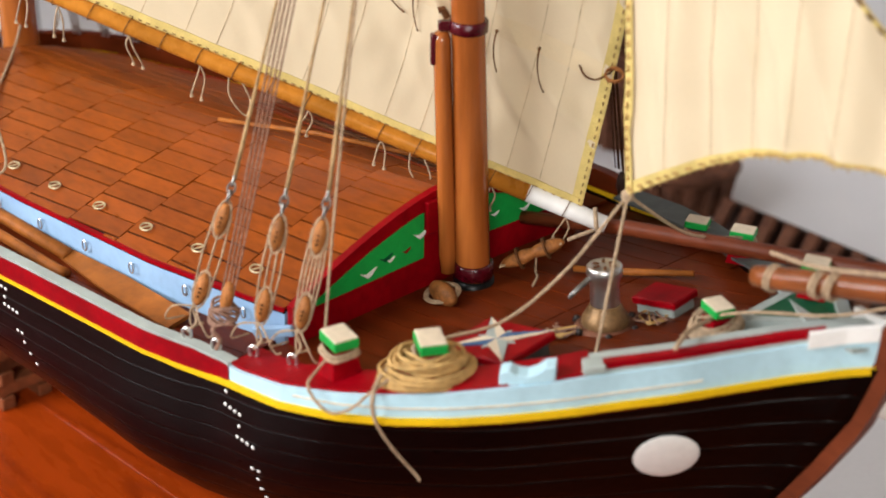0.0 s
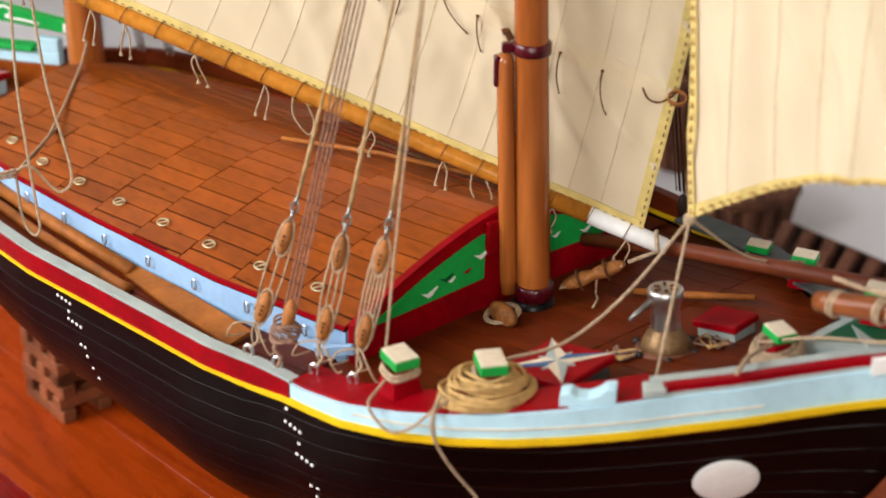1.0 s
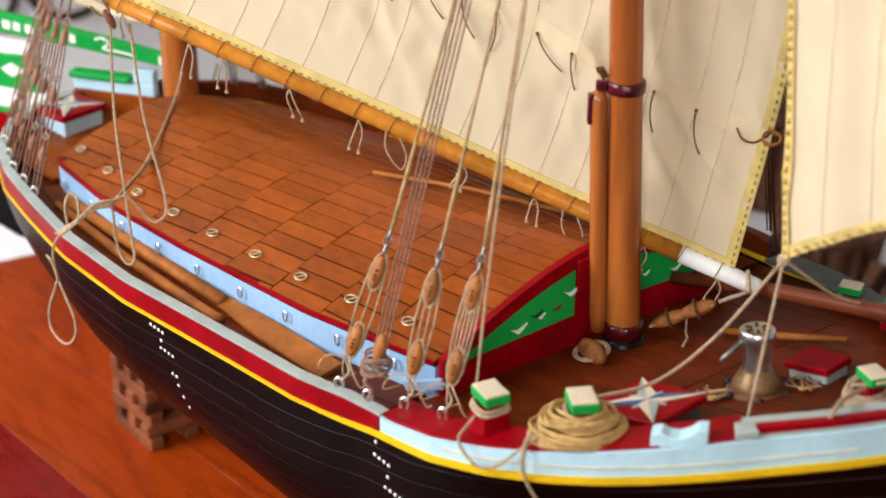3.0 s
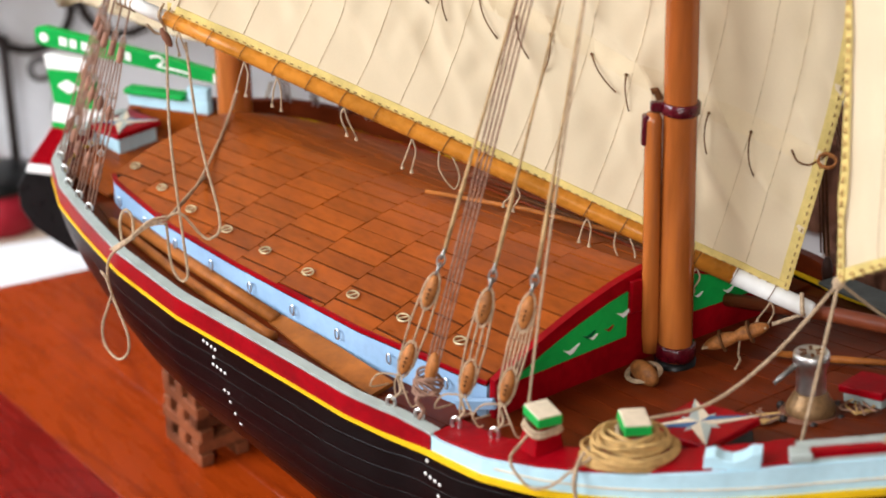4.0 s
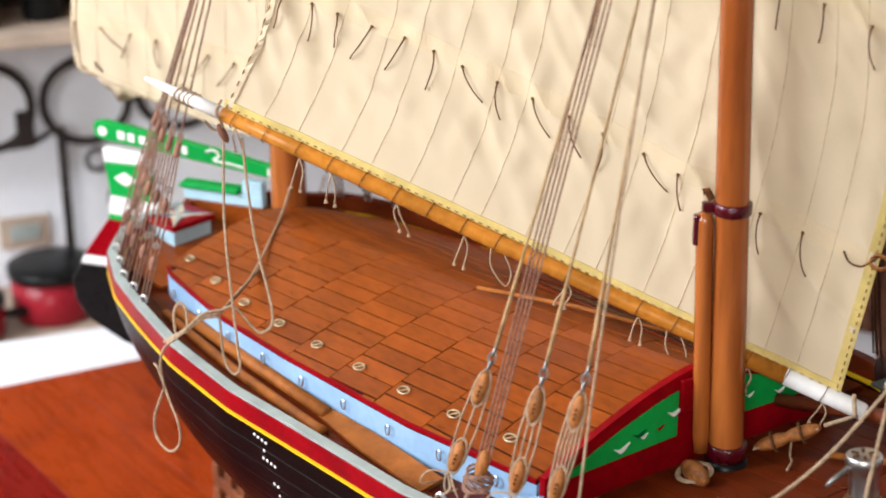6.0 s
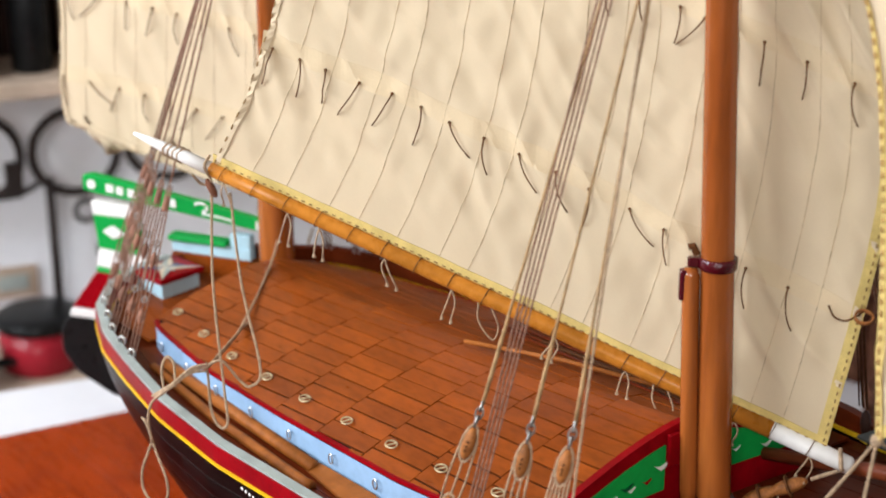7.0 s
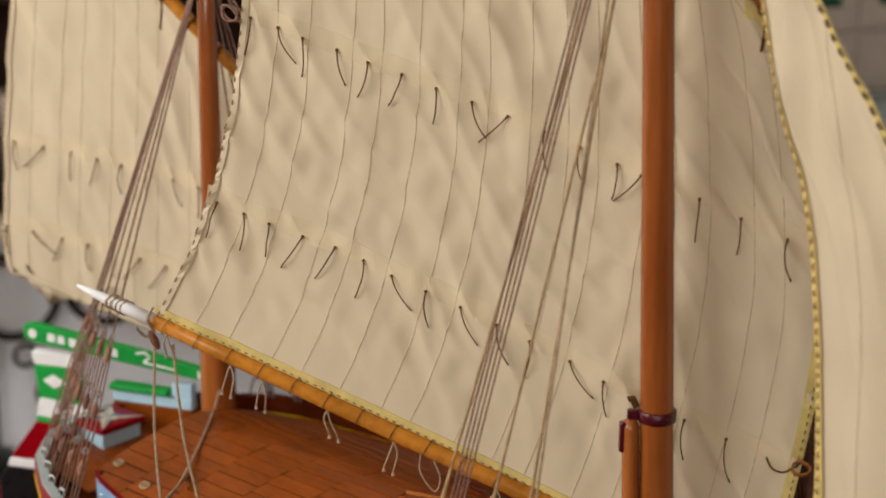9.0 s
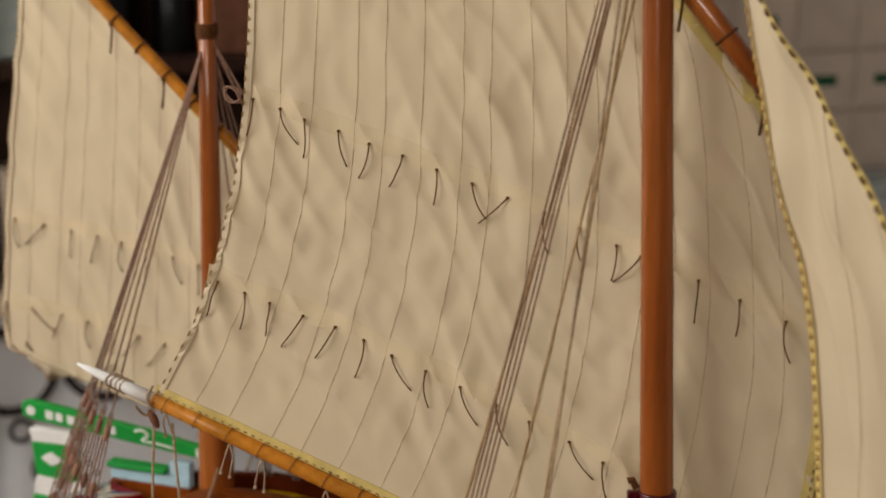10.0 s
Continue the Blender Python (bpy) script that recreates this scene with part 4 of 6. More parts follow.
def reef_row(ob, p0, off, line, ties, length, seed):
    """A band across the sail, and the ties that hang from it: (place along the foot, lean)."""
    s0, s1 = line[0][0], line[-1][0]
    rows = []
    for h in (-0.004, 0.0, 0.004, 0.008, 0.012):
        row = []
        for i in range(161):
            s = s0 + (s1 - s0) * i / 160
            z = lerp_table(line, s) + h
            row.append(on_sail(p0, s, z, off(s, z) + 0.0007))
        rows.append(row)
    part("reef_band", sheet(rows, 0.00015), "reefband", ob, "slightly yellower band of cloth")
    rnd = random.Random(seed)
    for s, lean in ties:
        z = lerp_table(line, s)
        bend, ln = rnd.uniform(0.15, 0.5) * (1 if lean > 0 else -1), length * rnd.uniform(0.92, 1.08)
        pts = []
        for j in range(8):
            q = j / 7
            ss, zz = s + lean * ln * q - bend * ln * q * (1 - q) * 0.7, z - ln * q * (1 - 0.3 * abs(lean))
            pts.append(on_sail(p0, ss, zz, off(ss, zz) + 0.0018 + 0.002 * math.sin(3.14 * q)))
        tie = shade(part("reef_tie", tubed(pts, [0.0007, 0.0006, 0.0005, 0.0005, 0.0005, 0.0005, 0.0005, 0.0006], 6), "tie", ob, "short brown cord reef tie"))
        bm = bmesh.new()
        bmesh.ops.create_icosphere(bm, subdivisions=1, radius=0.0014, matrix=Matrix.Translation(pts[0]))
        part("knot", bm, "tie", tie)


reef_row(mains, P_MAIN, main_off, [(-0.075, 0.165), (-0.03, 0.181), (0.06, 0.211), (0.171, 0.252), (0.272, 0.286), (0.375, 0.314)], [(0.368, 0.3), (0.345, 0.15), (0.324, 0.17), (0.297, 0.57), (0.272, 0.5), (0.249, 0.17), (0.225, -0.55), (0.198, -0.1), (0.171, -0.45), (0.143, -0.36), (0.1175, 0.1), (0.087, -0.65), (0.060, -0.1), (0.0, -0.03), (-0.030, -0.16)], 0.030, 3)
reef_row(mains, P_MAIN, main_off, [(-0.085, 0.322), (-0.031, 0.341), (0.058, 0.369), (0.139, 0.396), (0.22, 0.420), (0.342, 0.456)], [(0.337, 0.18), (0.316, -0.45), (0.295, 0.1), (0.270, -0.25), (0.245, 0.3), (0.220, 0.38), (0.193, 0.1), (0.166, -0.38), (0.139, 0.8), (0.112, -0.12), (0.086, -0.12), (0.058, 0.12), (0.040, 0.75), (-0.001, 0.03), (-0.031, 0.07), (-0.063, -0.15)], 0.028, 5)
reef_row(mizs, P_MIZ, miz_off, [(-0.07, 0.148), (0.079, 0.173), (0.162, 0.187), (0.252, 0.199)], [(0.249, -0.05), (0.221, -0.85), (0.190, 0.4), (0.162, -0.1), (0.135, 0.16), (0.107, 0.7), (0.079, 0.66), (0.05, 0.1), (0.02, -0.2)], 0.028, 8)
reef_row(mizs, P_MIZ, miz_off, [(-0.07, 0.238), (0.067, 0.260), (0.148, 0.273), (0.24, 0.2845)], [(0.235, -0.05), (0.205, 0.8), (0.176, 0.08), (0.148, 0.28), (0.123, 0.0), (0.095, 0.1), (0.067, -0.32), (0.040, 0.03), (0.01, -0.1)], 0.028, 12)

# jib: seams, scalloped band, stitches
for k in range(1, 13):
    pts = []
    for j in range(61):
        v = j / 60
        gap = (0.44 + (0.044 - 0.44) * v) - curve_at(JLEECH, v)[0]
        u = (0.030 * k + 0.02 * v) / max(gap, 0.001)
        if u < 0.99:
            pts.append(jib_point(u, v, 0.0005))
    if len(pts) > 3:
        part("seam", tubed(pts, 0.0002, 4), "seam", jib)
for name, fn in (("foot", lambda q, w: jib_point(q, 0.0 + w * 0.022, 0.0012)), ("leech", lambda q, w: jib_point(w * 0.018 + w * 0.02 * q, q, 0.0012)), ("luff", lambda q, w: jib_point(1 - w * (0.018 + 0.12 * q ** 3), q, 0.0012))):
    rows = [[fn(i / 120, 0.0) for i in range(121)], [fn(i / 120, 1.0) for i in range(121)]]
    edge_band(jib, rows)
    bm = bmesh.new()
    for i in range(1, 119, 3 if name == "foot" else 2):
        a = rows[0][i].lerp(rows[1][i], 0.45)
        b = rows[0][i + 1].lerp(rows[1][i + 1], 0.45)
        tube(bm, [a + Vector((0, -0.0008, 0)), (a + b) / 2 + Vector((0, -0.002, 0)), b + Vector((0, -0.0008, 0))], 0.0009, 5)
    if name == "foot":
        for i in range(2, 119, 3):
            a = rows[0][i]
            tube(bm, [a + Vector((0.0006, -0.0012, 0.0030)), a + Vector((0, -0.0016, 0.0002)), a + Vector((-0.0004, -0.0010, -0.0016))], 0.00045, 4)
    part("stitching", bm, "brown" if name == "luff" else "coil", jib, "thread stitches along the edge band")

for along, table, p0, off, ob in ((0.345, LEECH, P_MAIN, main_off, mains),):
    sx, zx = curve_at(table, along)
    for k in range(2):
        ring = [on_sail(p0, sx + 0.007 + 0.0065 * math.cos(q), zx + 0.006 * math.sin(q + 0.5 * k), 0.001 + 0.0015 * k * math.sin(q)) for q in [2 * math.pi * j / 16 for j in range(16)]]
        shade(part("cringle", tubed(ring, 0.0009, 6, True), "purple", ob, "small rope ring on the sail edge"))

# lacings round the boom and yards, and white cords under the boom
rnd = random.Random(4)


def hoop(ob, c, axis, r, thick, mat, name="lacing"):
    axis = Vector(axis).normalized()
    a = axis.orthogonal().normalized()
    b = axis.cross(a)
    return part(name, tubed([c + a * r * math.cos(2 * math.pi * k / 14) + b * r * math.sin(2 * math.pi * k / 14) for k in range(14)], thick, 5, True), mat, ob)


BD = (boom_at(0.3) - boom_at(0.0)).normalized()
for k in range(18):
    s = -0.055 + 0.0275 * k
    c = boom_at(s)
    ring = hoop(boom, c, BD + Vector((0, 0, 0.15)), 0.0069, 0.00035, "tie")
    if k % 5 in (1, 3):
        continue
    ln = 0.015 + 0.011 * rnd.random()
    down = c - UP * 0.007
    sway = Vector((rnd.uniform(-0.006, 0.006), rnd.uniform(-0.006, 0.006), 0))
    if k in (1, 4, 9, 13):
        pts = [down - BD * 0.005, down - BD * 0.005 - UP * ln * 0.6 + sway, down - UP * ln * 1.1 + sway, down + BD * 0.006 - UP * ln * 0.6, down + BD * 0.006]
        shade(part("hanging_cord", tubed(smooth_line(pts, 4), 0.0007, 5), "rope", boom, "pale twisted cord loop"))
    else:
        for e in (-1, 1):
            pts = [down, down + BD * 0.003 * e - UP * ln * 0.4, down + BD * (0.004 * e) - UP * ln + sway]
            shade(part("hanging_cord", tubed(smooth_line(pts, 4), 0.0007, 5), "rope", boom, "pale twisted cord end"))
            part("cord_tuft", tubed([pts[-1], pts[-1] - UP * 0.003], [0.0008, 0.0016], 6), "rope", boom)
shade(part("tip_lashing", tubed([boom_at(0.446 + 0.0006 * k) + Vector((0, 0.0062 * math.cos(k * 0.9), 0.0062 * math.sin(k * 0.9))) for k in range(30)], 0.0008, 5), "rope", boom))
for ob, p0, z0, k0, s0, s1, n, r in ((yard, P_MAIN, 0.534, 1.14, -0.07, 0.30, 14, 0.0084), (myard, P_MIZ, 0.3785, 0.90, -0.07, 0.22, 12, 0.0068)):
    for k in range(n):
        s = s0 + (s1 - s0) * k / (n - 1)
        c = on_sail(p0, s, z0 + k0 * s, 0.0035)
        hoop(ob, c, U + UP * k0, r, 0.0011, "brown")
        if k % 2:
            part("hanging_cord", tubed(smooth_line([c + N * r, c + N * r - UP * 0.012, c + N * r - UP * 0.03 + U * 0.002], 4), 0.0011, 5), "brown", ob)

# ---- standing rigging ----
HEAD = Vector((-0.0335, -0.0118, 0.655))


def pulley(bm, c, axis, size, flat=0.62):
    """A rounded wooden block shape, long along axis."""
    m = Matrix.Translation(c) @ turn_to(axis)
    bmesh.ops.create_uvsphere(bm, u_segments=12, v_segments=8, radius=1.0, matrix=m @ Matrix.Diagonal((size * 0.40, size * flat * 0.60, size, 1)))
    return bm


def tackle(hook, knee, cords, head, label):
    """Blocks from the hook up to the knee, and the shroud from there to the masthead."""
    d = knee - hook
    ax = d.normalized()
    ob = thing("shroud_tackle", hook, label, "tackle", "shroud tackles on the rail")
    f_low = 0.31
    low, high = hook + d * f_low, hook + d * 0.75
    for name, c in (("lower_block", low), ("upper_block", high)):
        bl = shade(part(name, pulley(bmesh.new(), c, ax, 0.0118), "block", ob, "small oval wooden block"))
        part("strap", tubed([c + ax * 0.0135 * math.cos(a) + ax.cross(N).normalized() * 0.0050 * math.sin(a) for a in [2 * math.pi * k / 16 for k in range(16)]], 0.0009, 5, True), "rope", bl)
        for e in (-1, 0, 1):
            bm = bmesh.new()
            bmesh.ops.create_icosphere(bm, subdivisions=1, radius=0.0011, matrix=Matrix.Translation(c + N * 0.0048 + ax * 0.003 * e))
            part("sheave_hole", bm, "brown", bl)
    side = ax.cross(N).normalized()
    for k in range(cords):
        e = (k / max(1, cords - 1) - 0.5) * 2
        a = low + side * 0.0054 * e - ax * 0.004
        b = high + side * 0.0054 * e + ax * 0.004
        shade(part("fall", tubed([a, (a + b) / 2 + side * 0.0012 * e, b], 0.0008, 5), "rope", ob))
    # hook, link and shroud
    part("eye_bolt", tubed([hook + U * 0.003 * math.cos(q) + UP * (0.003 + 0.0045 * math.sin(q)) for q in [math.pi * k / 8 for k in range(-2, 11)]], 0.0012, 6), "steel", ob, "bright steel eye bolt")
    shade(part("lanyard", tubed(smooth_line([hook + UP * 0.005, hook + d * f_low * 0.35 + side * 0.003, hook + d * f_low * 0.6 - side * 0.002, low - ax * 0.012], 4), 0.0011, 6), "rope", ob))
    for k in range(3):
        c = high + ax * (0.0165 + 0.0055 * k)
        s2 = side if k % 2 else N
        part("chain_link", tubed([c + ax * 0.0042 * math.cos(q) + s2 * 0.0026 * math.sin(q) for q in [2 * math.pi * j / 12 for j in range(12)]], 0.0008, 5, True), "link", ob, "small dull iron chain link")
    top = knee
    shade(part("shroud", tubed([top + (head - top) * k / 24 for k in range(25)], [0.0015] * 3 + [0.0010] * 22, 7), "served", ob, "pale golden served shroud"))
    # loose ends round the hook
    for k in range(3):
        q = hook + Vector((0.005 * (k - 1), 0.004 * (k % 2), 0.002))
        shade(part("loose_end", tubed(smooth_line([low - ax * 0.012, q + UP * 0.018 + side * 0.006 * (k - 1), q + UP * 0.006 + side * 0.012 * (k - 1), q + Vector((0.012 * (k - 1), 0.010, 0.004))], 5), 0.0007, 5), "rope", ob))
    return ob


tackle(Vector((-0.054, -0.2133, rail_top(-0.054))), Vector((-0.0474, -0.1737, 0.1259)), 3, Vector((-0.0286, -0.0062, 0.655)), "wooden block tackle with pale shroud hooked to the rail")
tackle(Vector((-0.008, -0.193, rail_top(0.0))), Vector((-0.008, -0.162, 0.1271)), 4, Vector((-0.0222, 0.0009, 0.655)), "wooden block tackle with pale shroud hooked to the rail")
tackle(Vector((0.023, -0.185, rail_top(0.023))), Vector((0.0203, -0.1502, 0.1324)), 6, Vector((-0.0309, -0.009, 0.655)), "wooden block tackle with six cords hooked to the red rail")
hk = Vector((-0.030, -0.207, rail_top(-0.030)))
bd = HEAD - hk
hal = thing("halyard_bundle", hk, "bundle of grey mauve cords tied in a coil at the rail", "rigging")
sd = bd.normalized().cross(N).normalized()
for k in range(4):
    o = sd * 0.0026 * (k - 1.5)
    start = 0.05 + 0.0007 * ((k * 3) % 5)
    shade(part("cord", twisted(bmesh.new(), [hk + bd * start + o, hk + bd * 0.5 + o * 1.2, HEAD + o * 0.9], 0.0008, 2), "purple", hal))
shade(part("block", pulley(bmesh.new(), hk + bd * 0.055, bd.normalized(), 0.0115), "block", hal, "wooden block"))
for k in range(7):
    c = hk + bd * (0.030 + 0.0028 * k)
    shade(part("coil_turn", tubed([c + sd * 0.0095 * math.cos(q) + N * 0.006 * math.sin(q) + UP * 0.002 * math.sin(2 * q + k) for q in [2 * math.pi * j / 16 for j in range(16)]], 0.0010, 5, True), "purple", hal, "striped cord wound in a coil"))
shade(part("lanyard", tubed(smooth_line([hk, hk + UP * 0.008 + sd * 0.003, hk + UP * 0.014 - sd * 0.002, hk + bd * 0.032], 4), 0.0017, 6), "purple", hal))
part("eye_bolt", tubed([hk + U * 0.003 * math.cos(q) + UP * (0.003 + 0.0045 * math.sin(q)) for q in [math.pi * k / 8 for k in range(-2, 11)]], 0.0012, 6), "steel", hal)
rope("backstay_rope", [Vector((0.0425, -0.1755, rail_top(0.05) + 0.004)), Vector((0.023, -0.1388, 0.186)), Vector((-0.0354, -0.014, 0.655))], 0.0010, "rope", "pale twisted rope running from a bollard to the masthead", group="running ropes", n=10)

# far-side rigging seen between the main sail and the jib
for k in range(5):
    rope("far_shroud", [Vector((-0.01 + 0.004 * k, 0.20, 0.05)), HEAD + Vector((0.002 * k, 0.01, -0.02))], 0.0009, "purple", "thin dark cord of the far shrouds behind the sail", group="far shrouds", n=1)
fb = shade(part("far_block", pulley(bmesh.new(), Vector((0.0, 0.197, 0.052)), UP, 0.014), "brown"))
tagged(fb, "dark wooden block at the foot of the far shrouds", "block")

# mizzen shrouds
MH = miz_at(0.478)
for side_sign, count in ((-1, 6), (1, 5)):
    for k in range(count):
        x = -0.60 + 0.026 * k
        foot = side_point(x, side_sign, rail_top(x) - (0.0 if side_sign < 0 else -0.005 * min(1.0, max(0.0, (x + 0.6) / 0.05))), -0.006)
        d = MH - foot
        ob = thing("mizzen_shroud", foot, "brown cord shroud with small dark wooden deadeyes", "shroud", "mizzen shrouds on the rail")
        shade(part("cord", tubed([foot + d * 0.3, foot + d * 0.6, MH], 0.0009, 5), "purple", ob))
        sd = d.normalized().cross(N).normalized()
        for f in (0.07, 0.17, 0.27):
            shade(part("deadeye", pulley(bmesh.new(), foot + d * f, d.normalized(), 0.0075), "deadeye", ob, "small dark wooden deadeye"))
            part("link", tubed([foot + d * (f + 0.03) + d.normalized() * 0.003 * math.cos(q) + sd * 0.0024 * math.sin(q) for q in [2 * math.pi * j / 10 for j in range(10)]], 0.0007, 5, True), "link", ob)
        for e in (-1, 0, 1):
            shade(part("lanyard", tubed([foot + sd * 0.003 * e + d * 0.005, foot + sd * 0.0045 * e + d * 0.15, foot + d * 0.3 + sd * 0.002 * e], 0.0008, 5), "purple", ob))
        part("eye_bolt", tubed([foot + U * 0.003 * math.cos(q) + UP * (0.002 + 0.004 * math.sin(q)) for q in [math.pi * j / 8 for j in range(-2, 11)]], 0.0011, 6), "steel", ob)
rope("mizzen_stay", [MH, MH + Vector((0.07, 0.05, -0.16))], 0.0010, "purple", "thin cord stay in front of the mizzen mast", group="running ropes", n=1)
rope("mizzen_stay", [MH, MH + Vector((0.09, 0.05, -0.15))], 0.0010, "purple", "thin cord stay in front of the mizzen mast", group="running ropes", n=1)

# ---- things on the fore deck ----


def bollard(x, y, z, turn, wraps, label, tall=0.017, size=1.0):
    ob = thing("bollard", (x, y, z), label, "bollard", "bollards on the deck edge")
    m = pose(x, y, z, 0, 0, turn) @ Matrix.Scale(size, 4)
    bm = bmesh.new()
    bmesh.ops.create_cone(bm, cap_ends=True, segments=4, radius1=0.0165, radius2=0.0118, depth=tall + 0.002, matrix=m @ pose(0, 0, tall / 2 - 0.001, 0, 0, 45))
    bmesh.ops.bevel(bm, geom=bm.edges[:], offset=0.0008, segments=1, affect="EDGES")
    part("post", bm, "red", ob, "dark red tapered post")
    part("cap_side", boxed((0.0215, 0.0175, 0.0068), m @ pose(0, 0, tall + 0.0078), 0.0008), "green", ob, "bright green painted cap")
    part("cap_top", boxed((0.0205, 0.0165, 0.0012), m @ pose(0, 0, tall + 0.0116), 0.0004), "cream", ob, "worn cream cap top")
    for k in range(wraps):
        zz = tall + 0.0012 - 0.0026 * k
        r = (0.0098 if wraps < 6 else 0.0128) + 0.0010 * k
        pts = [m @ Vector((r * (math.copysign(abs(math.cos(q)) ** 0.6, math.cos(q))), r * math.copysign(abs(math.sin(q)) ** 0.6, math.sin(q)), zz + (0.0008 if wraps < 6 else 0.0022) * math.sin(q * (2 if wraps < 6 else 1) + 0.4 * k))) for q in [2 * math.pi * j / 20 for j in range(20)]]
        shade(part("rope_turn", tubed(pts, 0.0014, 6, True), "rope", ob, "turn of pale rope"))
    return ob


bollard(0.060, -0.176, rail_top(0.06), -12, 2, "red bollard with green cap and rope turns on the rail")
bollard(0.118, -0.152, rail_top(0.118), -30, 1, "red bollard with green cap inside a rope coil")
bollard(0.213, 0.006, deck_z(0.213), -20, 0, "red bollard with pale cap wrapped in thick rope", 0.024, 0.85)
bundle = thing("rope_bundle", (0.213, 0.004, deck_z(0.213) + 0.008), "thick untidy bundle of pale rope wound round a bollard", "rope coil")
rnd = random.Random(31)
for k in range(12):
    r = 0.0125 + 0.0035 * math.sin(math.pi * k / 11) + rnd.uniform(-0.0012, 0.0012)
    cx, cy, cz, ph = 0.213 + rnd.uniform(-0.0015, 0.0015), 0.005 + rnd.uniform(-0.0015, 0.0015), deck_z(0.213) + 0.008 + 0.0011 * k, rnd.uniform(0, 0.8)
    shade(part("turn", twisted(bmesh.new(), [Vector((cx + r * math.cos(q), cy + r * math.sin(q), cz + 0.0035 * math.sin(q + ph))) for q in [2 * math.pi * j / 24 for j in range(25)]], 0.0012), "rope", bundle))
for x, y, w in ((0.077, 0.158, 3), (0.143, 0.124, 3), (0.242, 0.066, 2)):
    bollard(x, y, rail_top(x) - (0.022 if x < 0.1 else 0.010 if x < 0.2 else 0.002), 25, w, "red bollard with green cap on the far rail", size=0.8)

# coil of golden rope round the second bollard
coil = thing("rope_coil", (0.117, -0.152, rail_top(0.117)), "coil of golden rope lying round a green-capped bollard", "rope coil")
rnd = random.Random(11)
for k in range(22):
    layer = k / 21
    r = 0.0275 - 0.012 * layer + rnd.uniform(-0.0022, 0.0022)
    z = rail_top(0.117) + 0.0015 + 0.0165 * layer ** 0.9
    ph, ex, ey = rnd.uniform(0, 6.28), 1.08 + rnd.uniform(-0.08, 0.08), 0.88 + rnd.uniform(-0.08, 0.08)
    dx, dy = rnd.uniform(-0.0025, 0.0025), rnd.uniform(-0.0025, 0.0025)
    pts = []
    for j in range(36):
        q = 2 * math.pi * j / 36
        rr = r * (1 + 0.04 * math.sin(3 * q + ph))
        px, py = ex * rr * math.cos(q), ey * rr * math.sin(q)
        c, s = math.cos(0.6), math.sin(0.6)
        pts.append(Vector((0.117 + dx + px * c - py * s, -0.152 + dy + px * s + py * c, z + 0.0016 * math.sin(2 * q + ph) + 0.12 * (px * c - py * s))))
    shade(part("turn", tubed(pts, 0.0012, 6, True), "coil", coil))
shade(part("tail", tubed(smooth_line([(0.100, -0.166, 0.050), (0.104, -0.182, 0.047), (0.1085, -0.191, 0.036), (0.109, -0.187, 0.018), (0.1125, -0.1765, -0.003), (0.116, -0.163, -0.024), (0.119, -0.1605, -0.030)], 6), 0.0013, 6), "rope", coil, "loose rope tail hanging down the hull"))
rope("slack_rope", [(0.052, -0.168, 0.045), (0.0585, -0.192, 0.038), (0.066, -0.2065, 0.034), (0.080, -0.2035, 0.022), (0.093, -0.1965, 0.026), (0.1035, -0.188, 0.040), (0.110, -0.172, 0.050)], 0.0011, "rope", "slack pale rope hanging over the pale blue bulwark", group="running ropes")

# hatch with compass rose
deck_slope = math.degrees(math.atan2(0.035, 0.18))


def hatch(x, y, sx, sy, h, label, side="grey", z=None, slope=None, turn=6):
    z0 = deck_z(x) if z is None else z
    ob = thing("deck_hatch", (x, y, z0), label, "hatch", "hatches on the deck")
    m = pose(x, y, z0, 0, -(deck_slope if slope is None else slope), turn)
    part("coaming", boxed((sx * 0.86, sy * 0.86, h), m @ pose(0, 0, h / 2 - 0.0015), 0.0008), side, ob, "painted hatch coaming")
    part("lid", boxed((sx, sy, 0.0055), m @ pose(0, 0, h + 0.0012), 0.0010), "red", ob, "dark red hatch lid")
    return ob, m @ pose(0, 0, h + 0.0042)


def compass_rose(ob, m, r):
    for k in range(8):
        a = math.pi * k / 4 + math.pi / 4
        big = k % 2 == 0
        tip = Vector(((r if big else r * 0.42) * math.cos(a), (r if big else r * 0.42) * math.sin(a), 0 if big else -0.0004))
        for e, mat in ((-1, "cream"), (1, "blue2" if k % 4 == 0 else "grey")):
            w, turn = (0.25, math.pi / 4) if big else (0.2, 0.5)
            b = Vector((w * r * math.cos(a + e * turn), w * r * math.sin(a + e * turn), tip.z))
            o = Vector((0, 0, tip.z))
            part("star_ray", prism([m @ q for q in ((o, b, tip) if e > 0 else (o, tip, b))], m.to_3x3() @ Vector((0, 0, 0.0006))), mat if big else "grey", ob)


ob, m = hatch(0.119, -0.091, 0.056, 0.052, 0.017, "red deck hatch with a painted compass star on dark sides", "darkgrey")
compass_rose(ob, m, 0.0375)
hatch(0.146, 0.040, 0.035, 0.029, 0.009, "small red deck hatch with grey coaming")
ob, m = hatch(-0.608, -0.134, 0.050, 0.052, 0.019, "red stern hatch with a star and pale blue sides", "blue", 0.014, 0.0, 12)
compass_rose(ob, m, 0.034)

